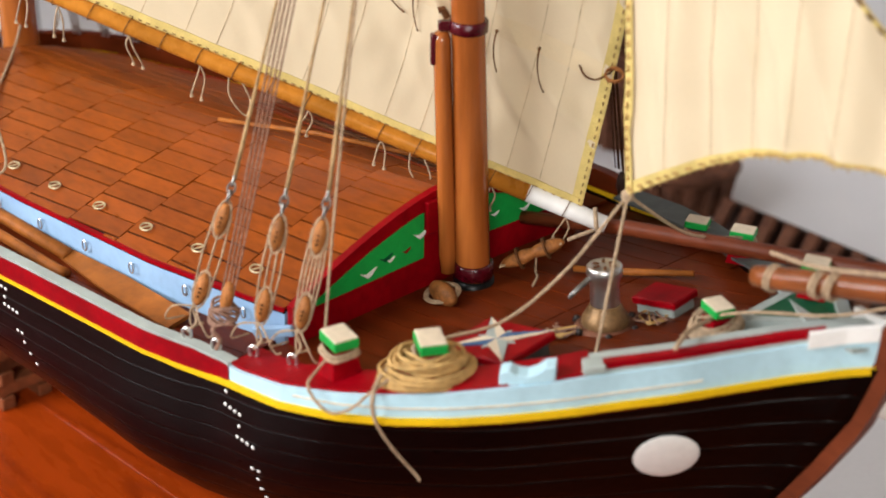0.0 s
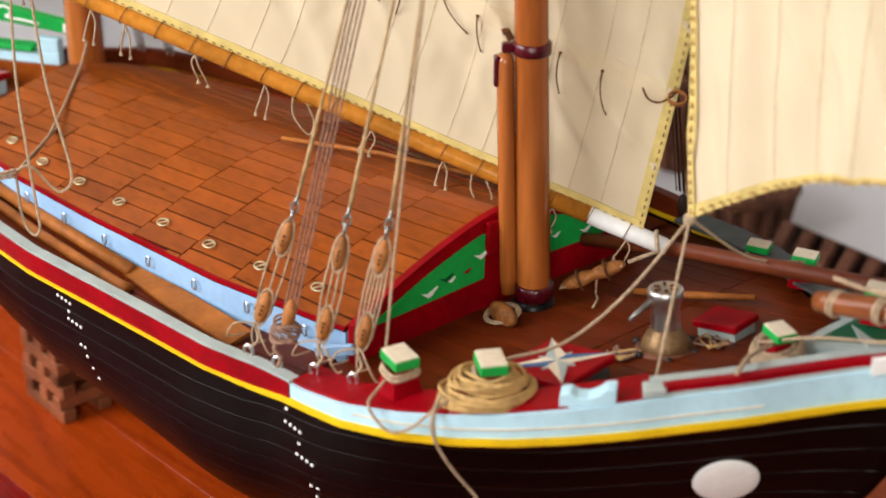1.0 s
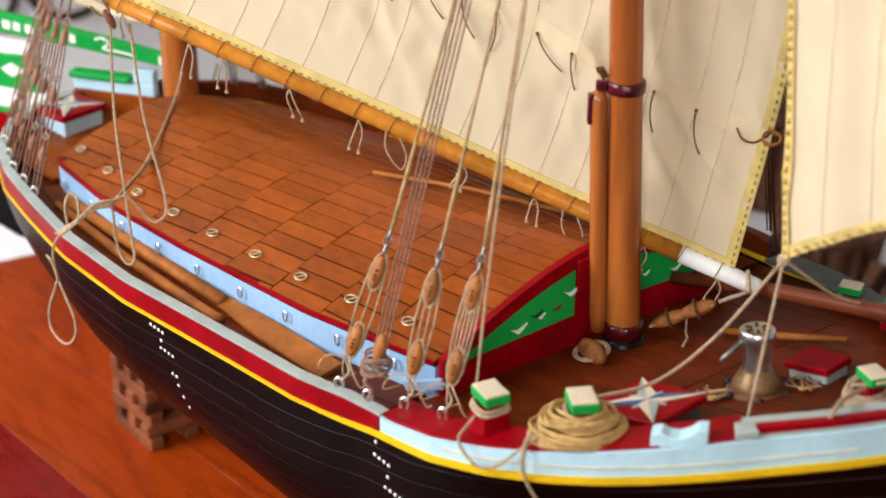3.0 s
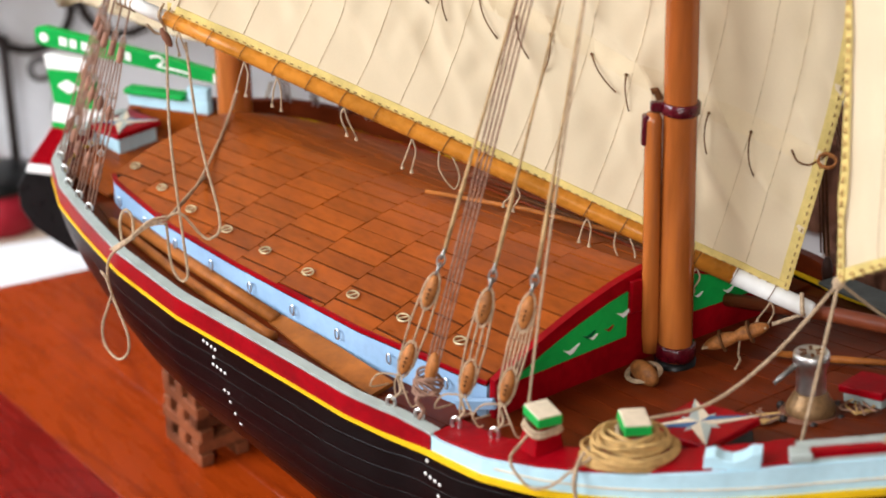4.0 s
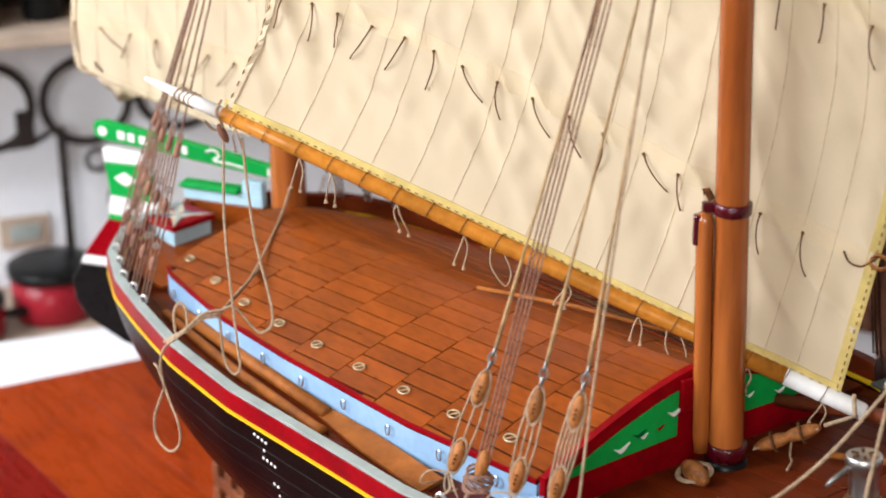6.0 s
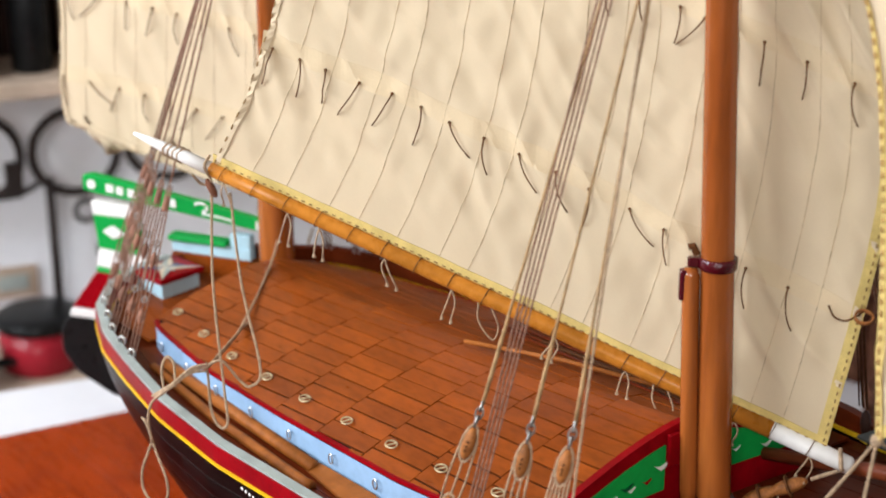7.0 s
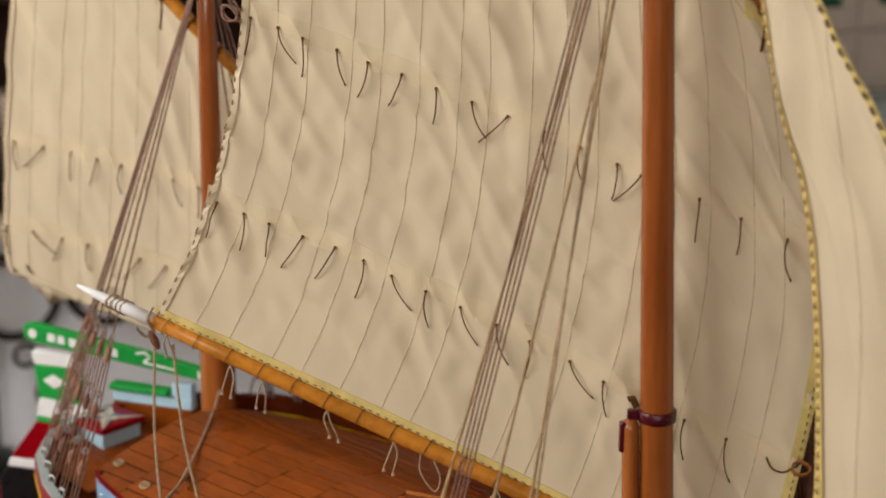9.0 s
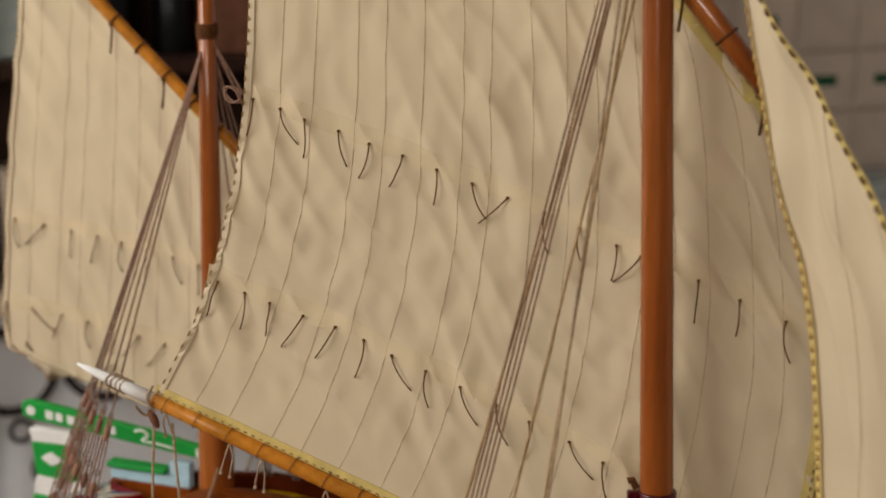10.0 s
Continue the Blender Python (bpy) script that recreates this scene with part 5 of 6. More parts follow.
# capstan, handspike and bits round it
wx, wy = 0.130, -0.003
cap = thing("capstan", (wx, wy, deck_z(wx)), "polished steel capstan standing on the deck", "capstan")
wm = pose(wx, wy, deck_z(wx), 0, -6, 0)
shade(part("drum", lathe([(0.0105, 0.014), (0.0098, 0.019), (0.0096, 0.030), (0.0100, 0.034), (0.0116, 0.0375), (0.0121, 0.041), (0.0119, 0.0445), (0.0108, 0.0458), (0.0098, 0.0452), (0.001, 0.0450)], wm, 32), "steel", cap, "bright steel drum"))
shade(part("foot", lathe([(0.0160, 0.0025), (0.0166, 0.004), (0.0158, 0.008), (0.0132, 0.0125), (0.0112, 0.0155), (0.0104, 0.0175)], wm, 32), "capfoot", cap, "worn bronze flared foot"))
shade(part("base_ring", lathe([(0.0205, 0.0), (0.0208, 0.0018), (0.0192, 0.0030), (0.0155, 0.0032)], wm, 28), "wicker", cap, "dark brown base ring"))
for k in range(6):
    q = 2 * math.pi * k / 6 + 0.3
    shade(part("bolt", lathe([(0.0026, 0.0), (0.0026, 0.0028), (0.0018, 0.0042), (0.001, 0.0046)], wm @ Matrix.Translation((0.0215 * math.cos(q), 0.0215 * math.sin(q), 0.0)), 8), "iron", cap))
    part("bar_hole", boxed((0.0050, 0.0022, 0.0010), wm @ pose(0.0062 * math.cos(q), 0.0062 * math.sin(q), 0.0455, 0, 0, math.degrees(q)), 0.0003), "brown", cap)
hp = wm @ Vector((-0.004, -0.010, 0.038))
shade(part("crank", tubed([hp, hp + Vector((-0.004, -0.011, -0.009)), hp + Vector((-0.005, -0.014, -0.012))], [0.0020, 0.0018, 0.0014], 8), "link", cap, "threaded steel crank"))
st = shade(part("handspike", tubed([(0.045, 0.058, deck_z(0.045) + 0.004), (0.085, 0.076, deck_z(0.085) + 0.004), (0.126, 0.094, deck_z(0.126) + 0.005)], [0.0026, 0.0030, 0.0022], 8), "oar"))
tagged(st, "thin wooden handspike lying on the deck", "handspike")
for i, (cx, cy, n) in enumerate(((0.165, -0.072, 9), (0.112, -0.03, 6), (0.152, 0.018, 5))):
    tangle = thing("rope_scrap", (cx, cy, deck_z(cx)), "small tangle of frayed rope on the deck", "rope scrap", "rope scraps on the deck")
    rnd = random.Random(20 + i)
    for k in range(n):
        p = [Vector((cx + rnd.uniform(-0.013, 0.013), cy + rnd.uniform(-0.012, 0.012), 0)) for _ in range(4)]
        for q in p:
            q.z = deck_z(q.x) + 0.0015 + rnd.uniform(0, 0.003)
        part("strand", tubed(smooth_line(p, 4), 0.0008, 5), "coil" if k % 2 else "purple", tangle)

# tack tackle from the boom end to the deck, and a block lying at the mast foot
tk = thing("tack_tackle", (0.02, 0.045, deck_z(0.02)), "wooden double block with rope at the fore end of the boom", "tackle")
ta, tb = boom_at(-0.078) - UP * 0.006, Vector((0.010, 0.017, 0.018))
dd = (tb - ta)
shade(part("lashing", tubed(smooth_line([boom_at(-0.076) + UP * 0.010, boom_at(-0.079) + N * 0.009, ta, ta + dd * 0.3], 4), 0.0016, 6), "rope", tk))
for f in (0.52, 0.80):
    shade(part("block", pulley(bmesh.new(), ta + dd * f, dd.normalized(), 0.0145), "block", tk, "oval wooden block with brown straps"))
    hoop(tk, ta + dd * f, dd, 0.0075, 0.0012, "brown", "strap")
for e in (-1, 0, 1):
    part("fall", tubed([ta + dd * 0.35 + N * 0.003 * e, ta + dd * 1.0 + N * 0.003 * e], 0.0010, 5), "rope", tk)
shade(part("loose_end", tubed(smooth_line([ta + dd * 0.62, ta + dd * 0.62 - UP * 0.016, (0.035, 0.03, 0.014), (0.04, 0.02, deck_z(0.04) + 0.002)], 5), 0.0010, 5), "rope", tk))
lb = thing("loose_block", (0.006, -0.036, deck_z(0.006)), "brown wooden block with rope strap lying at the mast foot", "block")
shade(part("shell", pulley(bmesh.new(), Vector((0.006, -0.036, deck_z(0.006) + 0.007)), Vector((0.8, -0.15, 0.1)), 0.0165, 0.9), "block", lb))
for r, t in ((0.0098, 0.0014), (0.0115, 0.0011)):
    shade(part("strap", tubed([Vector((0.003 + r * 1.2 * math.cos(q), -0.034 + r * math.sin(q), deck_z(0.006) + 0.0055 + 0.004 * math.sin(q + 0.6))) for q in [2 * math.pi * j / 20 for j in range(20)]], t, 6, True), "rope", lb))

# chock on the rail, bow pieces, far spar
ck = thing("rail_chock", (0.176, -0.128, rail_top(0.176)), "pale blue saddle-shaped chock on the red rail", "chock")
a, b = Vector((0.163, -0.1365, rail_top(0.163))), Vector((0.189, -0.1155, rail_top(0.189)))
d = b - a
side = Vector((d.y, -d.x, 0)).normalized()
prof = [(0, 0), (0, 0.010), (0.18, 0.0105), (0.32, 0.007), (0.5, 0.0055), (0.68, 0.007), (0.82, 0.0105), (1, 0.010), (1, 0)]
bm = prism([a + d * f + UP * (h - 0.001) - side * 0.006 for f, h in prof], side * 0.012)
bmesh.ops.bevel(bm, geom=bm.edges[:], offset=0.0006, segments=1, affect="EDGES")
part("saddle", bm, "blue", ck)
gb = part("rail_block", boxed((0.014, 0.012, 0.006), pose(0.2035, -0.0985, rail_top(0.2035) + 0.0022, 0, -8, 45), 0.001), "grey")
tagged(gb, "small grey wooden block on the rail", "block")
fp = thing("forepeak_coaming", (0.245, 0.055, deck_z(0.245)), "grey bow coaming with a dark green opening", "coaming")
zb = deck_z(0.25)
tri = [Vector((0.222, 0.022, zb - 0.004)), Vector((0.285, 0.040, zb + 0.012)), Vector((0.262, 0.066, zb + 0.010)), Vector((0.226, 0.078, zb + 0.0))]
part("opening", prism([p + UP * 0.010 for p in tri], (0, 0, 0.002)), "darkgreen", fp, "dark green panel")
for i in range(4):
    p, q = tri[i], tri[(i + 1) % 4]
    part("frame", tubed([p + UP * 0.008, q + UP * 0.008], 0.0062, 4), "grey", fp, "pale grey frame board")
rows = [[Vector((x, mid_y(x) + half(x) * k * 0.98, deck_z(x) + 0.0035)) for k in (-0.9, -0.45, 0, 0.45, 0.9)] for x in (0.205, 0.23, 0.255, 0.28, 0.30)]
part("bow_deck", sheet(rows, 0.002), "grey", fp, "pale grey painted bow deck")
for s in (-1, 1):
    part("bow_board", strip(0.290, 0.322, s, lambda x: rail_top(x) - 0.004, lambda x: rail_top(x) + 0.006, 0.004, 0.004, 16), "white", hull, "white painted board at the bow")
spr = shade(part("spare_spar", tubed([(-0.012, 0.062, 0.034), (0.08, 0.078, 0.054), (0.24, 0.077, 0.091), (0.42, 0.076, 0.132)], [0.005, 0.0058, 0.0058, 0.005], 12), "keel"))
tagged(spr, "dark reddish spare spar lying along the far deck", "spar")
rope("bow_rope", [(0.205, -0.004, 0.066), (0.24, 0.004, 0.082), (0.29, 0.012, 0.098), (0.335, 0.012, 0.124)], 0.0011, "rope", "thin pale rope running to the bowsprit", group="running ropes")
rope("bow_rope", [(0.243, 0.012, 0.122), (0.28, 0.008, 0.128), (0.34, 0.006, 0.146)], 0.0016, "rope", "thick pale rope lashed along the bowsprit", group="running ropes")
rope("mooring_rope", [(0.216, -0.005, 0.070), (0.224, -0.028, 0.078), (0.232, -0.050, 0.084), (0.239, -0.069, rail_top(0.239) + 0.008)], 0.0016, "rope", "thick pale twisted rope led over the rail", group="running ropes")

# jib sheets
CLEW = jib_point(0.0, 0.0)
kn = bmesh.new()
bmesh.ops.create_icosphere(kn, subdivisions=2, radius=0.0045, matrix=Matrix.Translation(CLEW))
tagged(part("sheet_knot", kn, "rope"), "knot of pale rope at the corner of the jib", "knot")
rope("jib_sheet", [CLEW, CLEW.lerp(Vector((0.108, -0.132, 0.058)), 0.33) - UP * 0.020, CLEW.lerp(Vector((0.108, -0.132, 0.058)), 0.66) - UP * 0.022, Vector((0.108, -0.132, 0.058))], 0.0012, "rope", "pale twisted jib sheet hanging down to the bollard", group="jib sheets", n=10)
rope("jib_sheet", [CLEW, Vector((0.174, -0.065, deck_z(0.174) + 0.002))], 0.0012, "rope", "thin pale jib sheet led straight to the deck", group="jib sheets", n=1)
rope("jib_sheet", [CLEW, CLEW.lerp(Vector((0.148, 0.118, 0.060)), 0.5) - UP * 0.012, Vector((0.148, 0.116, 0.060))], 0.0012, "rope", "pale jib sheet led to the far rail", group="jib sheets", n=10)

# ---- oars, sheet ropes and stern ----
oar = thing("oar", (-0.35, -0.206, 0.0), "long brown wooden oar lying along the side deck", "oar", "oars on the side deck")
shade(part("shaft", tubed([(-0.475, -0.214, 0.004), (-0.35, -0.2155, 0.0015), (-0.222, -0.211, 0.0012), (-0.214, -0.2105, 0.0012)], [0.0035, 0.0042, 0.0045, 0.0052], 10), "oar", oar))
oar2 = thing("oar", (-0.2, -0.19, 0.0), "brown wooden oar with flat blade beside the coaming", "oar", "oars on the side deck")
shade(part("shaft", tubed([(-0.47, -0.204, 0.006), (-0.35, -0.200, 0.004), (-0.235, -0.195, 0.004)], 0.0053, 10), "oar", oar2))
rows = [[], []]
for i in range(9):
    f = i / 8
    c = Vector((-0.242 + 0.142 * f, -0.195 + 0.006 * f, 0.003 - 0.001 * f))
    w = 0.0045 + 0.0055 * min(1, f * 2.2)
    rows[0].append(c + Vector((0, -w, -0.001)))
    rows[1].append(c + Vector((0, w, 0.003)))
bm = sheet(rows, 0.003)
part("blade", bm, "oar", oar2, "flat worn oar blade")

BE = boom_at(0.424)
sb = shade(part("sheet_block", pulley(bmesh.new(), BE - UP * 0.016, Vector((0.5, 0.3, -1)), 0.0085), "wicker"))
tagged(sb, "small dark block under the boom end", "block")
rope("boom_lashing", [BE + UP * 0.011, BE + N * 0.009 + UP * 0.004, BE - UP * 0.010, BE - UP * 0.014 + U * 0.008, BE + U * 0.012 - UP * 0.004 + N * 0.008], 0.0012, "rope", "pale rope tied round the boom end", group="main sheet ropes")
rope("main_sheet", [BE - UP * 0.02, Vector((-0.352, -0.214, 0.121)), Vector((-0.318, -0.226, 0.045)), Vector((-0.309, -0.229, 0.022)), Vector((-0.318, -0.231, 0.014)), Vector((-0.328, -0.233, 0.025)), Vector((-0.332, -0.233, 0.060))], 0.0012, "rope", "pale rope loop hanging from the boom end", group="main sheet ropes", n=8)
rope("main_sheet", [BE - UP * 0.02 + Vector((0.008, 0.012, 0)), Vector((-0.338, -0.196, 0.121)), Vector((-0.307, -0.199, 0.062)), Vector((-0.309, -0.207, 0.047)), Vector((-0.318, -0.212, 0.050)), Vector((-0.327, -0.222, 0.066)), Vector((-0.331, -0.233, 0.064))], 0.0012, "rope", "pale rope loop hanging from the boom end", group="main sheet ropes", n=8)
K = Vector((-0.331, -0.233, 0.062))
rope("main_sheet", [K, Vector((-0.4235, -0.1480, 0.0462)), Vector((-0.5474, -0.0340, 0.0203)), Vector((-0.5916, 0.0066, 0.0188)), Vector((-0.6300, 0.0419, 0.0331))], 0.0013, "rope", "slack pale rope lying across the deck house roof", group="main sheet ropes", n=8)
rope("main_sheet", [K, Vector((-0.3962, -0.1730, 0.0508)), Vector((-0.4655, -0.1093, 0.0584)), Vector((-0.5125, -0.0661, 0.0737)), Vector((-0.5279, -0.0520, 0.0989))], 0.0012, "rope", "slack pale rope led up to the mizzen mast", group="main sheet ropes", n=8)
for k in range(3):
    rope("main_sheet", [K + Vector((0, 0, 0.003 * (k - 1))), Vector((-0.337, -0.245, 0.058 + 0.002 * k)), Vector((-0.345, -0.258, 0.047 + 0.001 * k)), Vector((-0.357 - 0.003 * k, -0.268, 0.034))], 0.0012, "rope", "pale rope bundle led over the grey rail", group="main sheet ropes", n=6)
rope("main_sheet", [(-0.352, -0.262, 0.040), (-0.3575, -0.270, 0.032), (-0.363, -0.272, 0.018), (-0.361, -0.272, 0.004), (-0.354, -0.272, -0.008), (-0.336, -0.272, -0.028), (-0.338, -0.272, -0.046), (-0.358, -0.272, -0.061), (-0.381, -0.272, -0.058), (-0.382, -0.272, -0.040), (-0.366, -0.272, -0.014), (-0.356, -0.2735, 0.0), (-0.364, -0.274, 0.012), (-0.372, -0.274, 0.014)], 0.0012, "rope", "knotted rope loop hanging outside the hull", group="main sheet ropes", n=8)
rope("main_sheet", [(-0.344, -0.256, 0.046), (-0.352, -0.252, 0.062), (-0.360, -0.254, 0.066), (-0.362, -0.258, 0.056), (-0.352, -0.262, 0.040)], 0.0012, "rope", "small rope bight over the rail", group="main sheet ropes", n=8)

# rudder and tiller
R0 = Vector((-0.655, -0.12, 0))
RD = Vector((-0.8, -0.6, 0))
RN = Vector((0.6, -0.8, 0))


def rud(e, z, out=0.0):
    return R0 + RD * e + UP * z + RN * out


rudder = thing("rudder", rud(0.03, -0.15), "rudder painted white, green, red and black at the stern", "rudder")


def rud_piece(name, pts, mat, label, thick=0.012, out=0.0):
    bm = prism([rud(e, z, out - thick / 2) for e, z in pts], RN * thick)
    bmesh.ops.bevel(bm, geom=bm.edges[:], offset=0.0012, segments=1, affect="EDGES")
    return part(name, bm, mat, rudder, label)


rud_piece("head", [(0.018, 0.082), (0.068, 0.082), (0.066, 0.068), (0.018, 0.068)], "white", "white painted rudder head")
rud_piece("green_band", [(0.018, 0.068), (0.066, 0.068), (0.062, 0.034), (0.018, 0.03)], "green", "green painted rudder neck")
rud_piece("diamond", [(0.030, 0.052), (0.044, 0.060), (0.056, 0.053), (0.044, 0.045)], "white", "white painted diamond", 0.002, 0.0065)
rud_piece("white_band", [(0.010, 0.03), (0.062, 0.034), (0.066, 0.014), (0.008, 0.010)], "white", "white painted band")
rud_piece("green_strip", [(0.008, 0.010), (0.066, 0.014), (0.067, 0.008), (0.007, 0.004)], "green", "thin green band")
rud_piece("red_field", [(0.007, 0.004), (0.067, 0.008), (0.098, -0.034), (0.004, -0.034)], "red", "dark red painted rudder blade")
rud_piece("white_stripe", [(0.004, -0.034), (0.098, -0.034), (0.102, -0.044), (0.003, -0.044)], "white", "white stripe on the blade")
rud_piece("black_foot", [(0.003, -0.044), (0.102, -0.044), (0.113, -0.060), (0.112, -0.085), (0.098, -0.105), (0.06, -0.125), (0.0, -0.14)], "black", "black painted blade foot")
tiller = thing("tiller", rud(-0.02, 0.09), "bright green tiller with painted white marks", "tiller")
pts = []
for e, z, w in ((-0.125, 0.078, 0.0055), (-0.06, 0.088, 0.0075), (0.0, 0.096, 0.0085), (0.06, 0.1035, 0.0095), (0.070, 0.104, 0.007)):
    pts.append((e, z, w))
outline = [rud(e, z + w, 0.004) for e, z, w in pts] + [rud(e, z - w, 0.004) for e, z, w in pts[::-1]]
bm = prism(outline, RN * 0.010)
bmesh.ops.bevel(bm, geom=bm.edges[:], offset=0.001, segments=1, affect="EDGES")
part("bar", bm, "green", tiller)


def tiller_mark(e0, e1, h, label):
    z0, z1 = 0.096 + 0.12 * e0, 0.096 + 0.12 * e1
    part("painted_mark", prism([rud(e0, z0 - h, 0.0135), rud(e1, z1 - h, 0.0135), rud(e1, z1 + h, 0.0135), rud(e0, z0 + h, 0.0135)], RN * 0.001), "white", tiller, label)


for e0, e1, h in ((0.036, 0.044, 0.0042), (0.026, 0.033, 0.0042), (0.013, 0.021, 0.0042), (0.002, 0.009, 0.0042), (-0.030, -0.024, 0.0042), (-0.022, -0.0195, 0.0042)):
    tiller_mark(e0, e1, h, "short white painted bar")
part("painted_mark", prism([rud(0.060 + 0.0048 * math.cos(q), 0.1033 + 0.0048 * math.sin(q), 0.0135) for q in [2 * math.pi * k / 16 for k in range(16)]], RN * 0.001), "white", tiller, "round white spot")
shade(part("painted_scroll", tubed(smooth_line([rud(-0.05, 0.094, 0.0142), rud(-0.058, 0.096, 0.0142), rud(-0.064, 0.091, 0.0142), rud(-0.058, 0.086, 0.0142), rud(-0.075, 0.084, 0.0142), rud(-0.09, 0.0815, 0.0142)], 5), 0.0012, 6), "white", tiller, "white painted scroll"))
part("painted_mark", prism([rud(-0.122, 0.0745, 0.0135), rud(-0.113, 0.0755, 0.0135), rud(-0.113, 0.084, 0.0135), rud(-0.122, 0.083, 0.0135)], RN * 0.001), "white", tiller, "white painted end")
# far stern bulwark, pale blue with a green top

# low bench across the stern: brown front, pale blue board, green cap
bench = thing("stern_bench", (-0.605, -0.089, 0.012), "low brown stern bench with pale blue board and green cap", "bench")
BF = pose(-0.605, -0.089, -0.006, 0, 0, math.degrees(math.atan2(0.047, 0.070)))
part("front", boxed((0.086, 0.016, 0.034), BF @ Matrix.Translation((0, 0.010, 0.027)), 0.001), "plank", bench, "brown varnished front")
part("board", boxed((0.086, 0.010, 0.012), BF @ Matrix.Translation((0, 0.008, 0.050)), 0.001), "blue", bench, "pale blue painted board")
part("end_board", boxed((0.022, 0.010, 0.014), BF @ Matrix.Translation((0.032, 0.008, 0.063)), 0.001), "blue", bench, "pale blue raised end")
part("cap", boxed((0.064, 0.016, 0.006), BF @ Matrix.Translation((-0.013, 0.006, 0.0592)), 0.0015), "green", bench, "green painted cap")

# sticks lying on the roof of the deck house
bh = shade(part("boat_hook", tubed([(-0.235, -0.052, 0.0735), (-0.15, -0.02, 0.080), (-0.06, 0.010, 0.082)], 0.0018, 8), "oar"))
tagged(bh, "thin wooden boat hook lying on the deck house roof", "boat hook")
sticks = thing("stick_bundle", (-0.15, 0.04, 0.075), "bundle of thin dark sticks lying on the deck house roof", "sticks")
for k in range(9):
    y0 = 0.008 + 0.007 * k
    pts = []
    for f in (0.0, 0.5, 1.0):
        x = -0.27 + 0.225 * f
        y = y0 * (0.6 + 0.5 * f) + 0.004 * math.sin(k * 1.7)
        pts.append((x, y, roof_z(x, (y - mid_y(x)) / house_half(x)) + 0.0035))
    shade(part("stick", tubed(pts, 0.0011, 6), "brown" if k % 2 else "deck", sticks))

# hull marks
def dome(c, n, r, mat, name, label, squash=0.25):
    bm = bmesh.new()
    bmesh.ops.create_uvsphere(bm, u_segments=20 if r > 0.01 else 8, v_segments=8 if r > 0.01 else 5, radius=1.0, matrix=Matrix.Translation(c) @ turn_to(n) @ Matrix.Diagonal((r, r, r * squash, 1)))
    return shade(part(name, bm, mat, hull, label))


eye, face = hull_at(0.2244, -0.0051, -1)
dome(eye, face, 0.0215, "white", "bow_eye", "round white painted bow eye", 0.16)
dome(Vector((0.330, 0.030, 0.050)), Vector((0.75, -0.6, -0.1)), 0.015, "white", "stem_eye", "white painted round at the stem", 0.3)
FORE = [Vector((-0.0171, -0.2112, -0.0066)), Vector((-0.0121, -0.2101, -0.0167)), Vector((-0.004, -0.2063, -0.0379)), Vector((-0.001, -0.1999, -0.0593)), Vector((-0.0104, -0.1817, -0.0996))]
AFT = [Vector((-0.251, 0, 0.002)), Vector((-0.247, 0, -0.006)), Vector((-0.242, 0, -0.0165)), Vector((-0.235, 0, -0.026)), Vector((-0.2325, 0, -0.04)), Vector((-0.230, 0, -0.058)), Vector((-0.2275, 0, -0.073))]
for line in (FORE, AFT):
    path = smooth_line(line, 8)
    total = sum((b - a).length for a, b in zip(path, path[1:]))

    def along(f):
        run = f * total
        for a, b in zip(path, path[1:]):
            l = (b - a).length
            if run <= l:
                return a + (b - a) * run / l
            run -= l
        return path[-1]

    for f, count in ((0.0, 1), (0.12, 4), (0.25, 1), (0.36, 4), (0.61, 2), (0.73, 1), (0.86, 1), (0.98, 1)):
        for k in range(count):
            c = along(f) + Vector((0.0048 * (k - (count - 1) / 2), 0.0003 * k, -0.0006 * k))
            c, face = hull_at(c.x, c.z, -1)
            dome(c, face, 0.0016, "white", "draught_mark", "small white painted dot", 0.5)

# ---- cradle of stacked sticks under the hull ----
for cx, cy in ((-0.474, -0.083), (0.05, -0.02)):
    cr = thing("lattice_cradle", (cx, cy, TABLE_Z), "cradle of stacked wooden sticks carrying the hull", "cradle", "cradles under the hull")
    for layer in range(7):
        z = TABLE_Z + 0.0065 + 0.0128 * layer
        if layer % 2 == 0:
            for k in range(5):
                part("stick", boxed((0.070, 0.014, 0.0125), pose(cx, cy - 0.073 + 0.0365 * k, z, 0, 0, 3 * math.sin(7 * k + layer)), 0.001), "cradle", cr)
        else:
            for k in range(3):
                part("stick", boxed((0.013, 0.162, 0.0125), pose(cx - 0.0255 + 0.0255 * k, cy, z), 0.001), "cradle", cr)

# far-side shroud with its dark block, seen between the two sails
pshroud = thing("shroud", Vector((-0.0287, 0.1900, -0.0239)), "dark brown far-side shroud of thin cords ending in a dark block", "shroud")
for k in range(5):
    a = Vector((-0.0250, 0.1850, 0.0304)) + Vector((0.0022 * (k - 2), 0.001 * (k % 2), 0.001))
    shade(part("strand", tubed([a, a.lerp(Vector((0.0005 * k, 0.03, 0.72)), 0.5), Vector((0.0005 * k, 0.03, 0.72))], 0.0006, 5), "brown", pshroud))
shade(part("block", pulley(bmesh.new(), Vector((-0.0212, 0.1850, 0.0190)), Vector((0.1, 0.0, -1)), 0.012), "darkwood", pshroud, "dark wooden block"))
shade(part("lanyard", tubed(smooth_line([Vector((-0.0173, 0.1850, 0.0076)), Vector((-0.0190, 0.1875, -0.0082)), Vector((-0.0287, 0.1900, -0.0239))], 6), 0.0010, 6), "darkwood", pshroud))
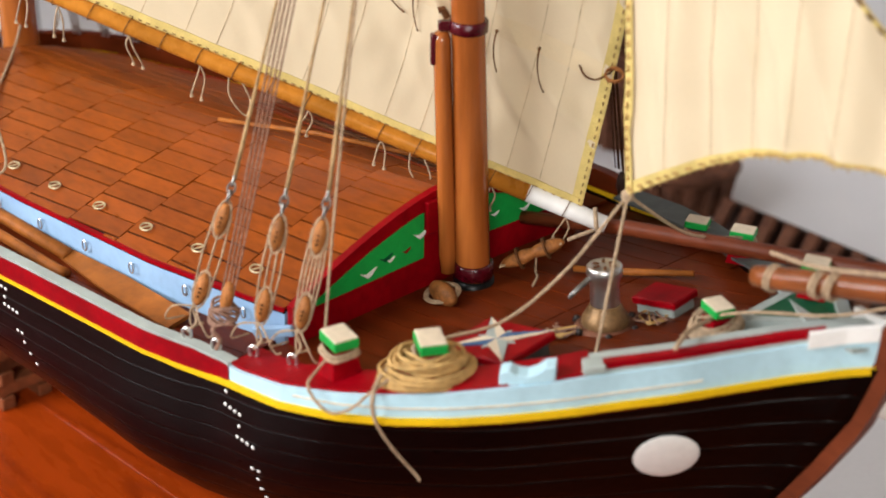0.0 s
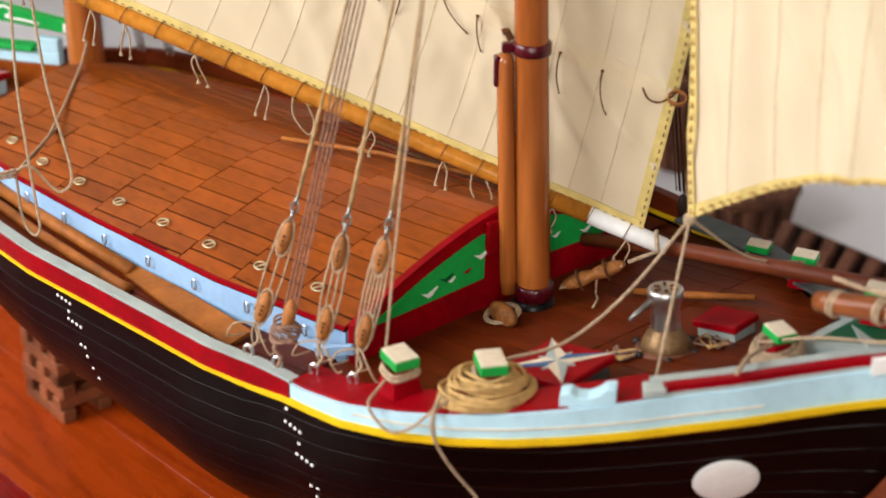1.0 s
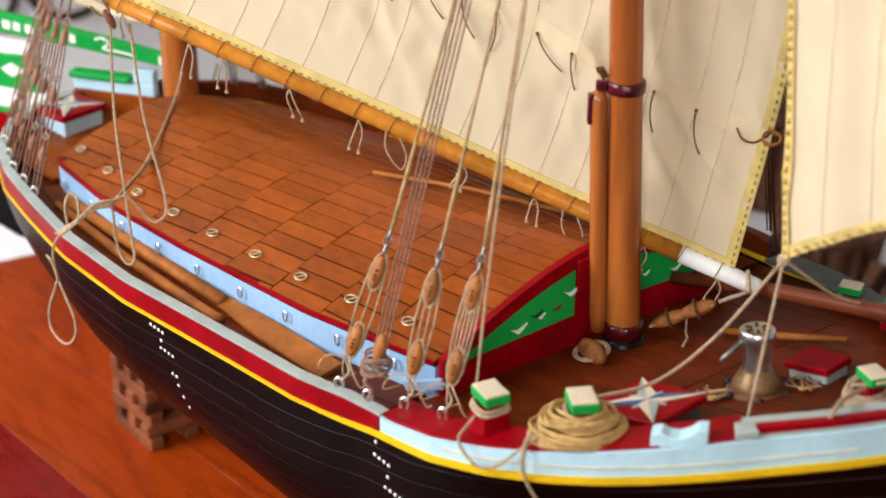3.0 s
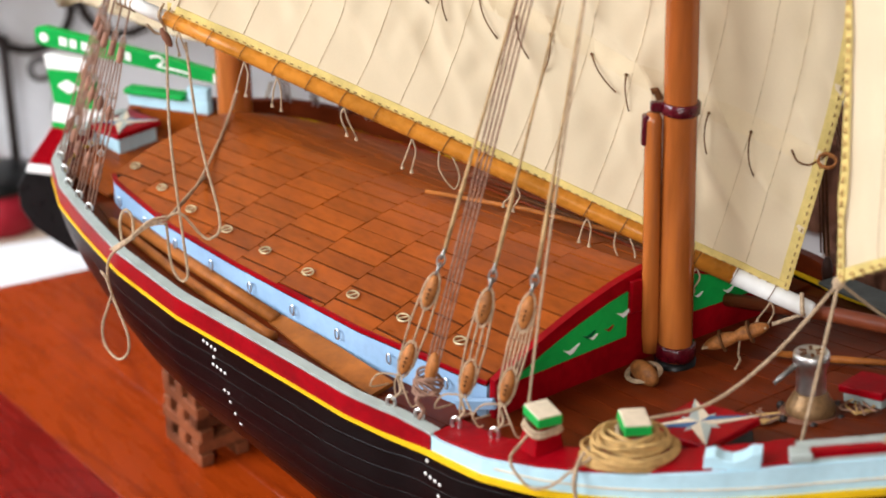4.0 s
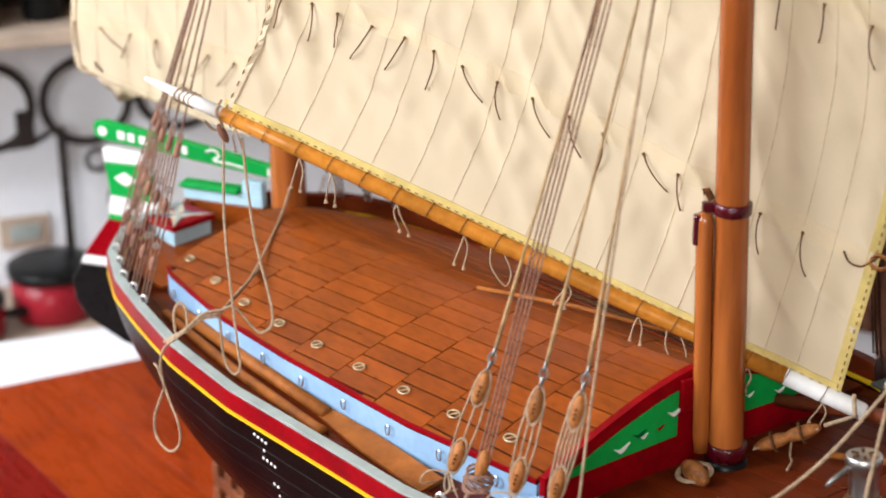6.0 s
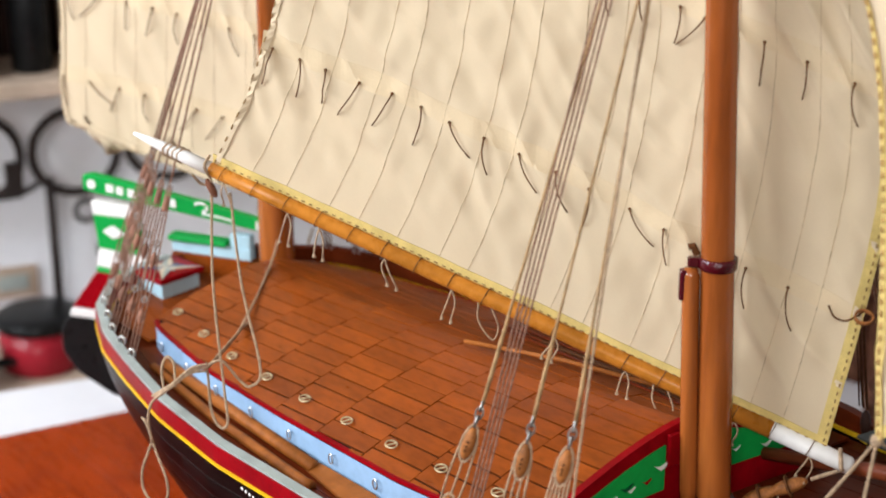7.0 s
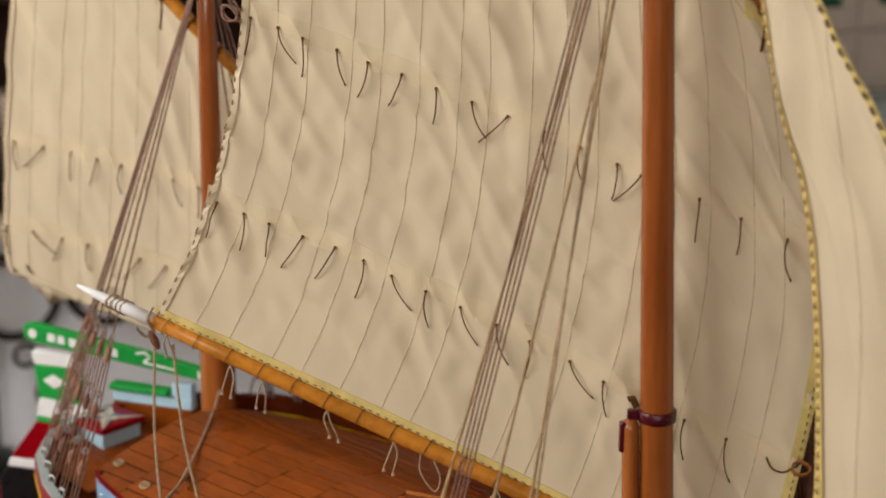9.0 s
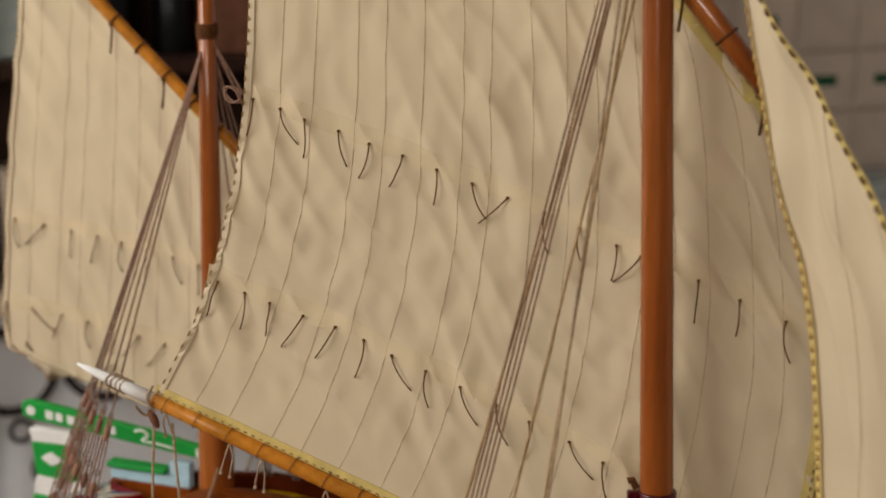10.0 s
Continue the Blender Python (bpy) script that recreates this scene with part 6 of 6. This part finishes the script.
shade(part("lanyard", tubed(smooth_line([Vector((-0.0173, 0.1850, 0.0076)), Vector((-0.0110, 0.1875, -0.0042)), Vector((-0.0147, 0.1900, -0.0239))], 6), 0.0009, 6), "darkwood", pshroud))

# brown cord tied off at the fore edge of the main sail
knot = thing("lashing_cord", Vector((0.0698, 0.0591, 0.1719)), "brown cord with a small coil tied at the sail edge", "cord")
shade(part("tail", tubed(smooth_line([Vector((0.0496, 0.0463, 0.1773)), Vector((0.0534, 0.0487, 0.1698)), Vector((0.0600, 0.0528, 0.1681)), Vector((0.0659, 0.0566, 0.1728)), Vector((0.0703, 0.0593, 0.1777))], 6), 0.0007, 6), "brown", knot))
for k in range(3):
    c = Vector((0.0698, 0.0591, 0.1719)) + Vector((0.0008 * k, -0.0007 * k, 0.0012 * k))
    shade(part("turn", tubed([c + U * (0.0062 * math.cos(q)) + UP * (0.0048 * math.sin(q)) for q in [2 * math.pi * j / 14 for j in range(14)]], 0.0007, 5, True), "block", knot))

# ---- cream tiles on the far wall ----
panel = thing("tile_panel", room(1.49, 1.15, 0.1), "cream wall tiles with small green motifs", "tiles")
part("grout", boxed((0.006, 0.94, 0.66), Matrix.Translation(room(1.496, 1.2, 0.42)) @ RZ, 0.0), "beige", panel, "beige grout behind the tiles")
tile_mesh = boxed((0.008, 0.128, 0.104), RZ, 0.002)
tile_data = bpy.data.meshes.new("tile")
tile_mesh.to_mesh(tile_data)
tile_mesh.free()
tile_data.materials.append(M["tile"])
for i in range(7):
    for j in range(6):
        t = new("tile", tile_data)
        t.parent = panel
        t.location = room(1.4905, 0.80 + 0.1315 * i, 0.15 + 0.1075 * j) - panel.location
        if (i * 3 + j * 2) % 5 == 0 or (i, j) in ((3, 1), (4, 1)):
            part("green_motif", boxed((0.003, 0.05, 0.018), Matrix.Translation(room(1.4855, 0.80 + 0.1315 * i, 0.15 + 0.1075 * j)) @ RZ, 0.001), "darkgreen", panel, "small dark green motif")
slab("ledge", 1.40, 1.497, 0.72, 1.68, 0.055, 0.085, "grey", "grey ledge under the cream tiles", "ledge")
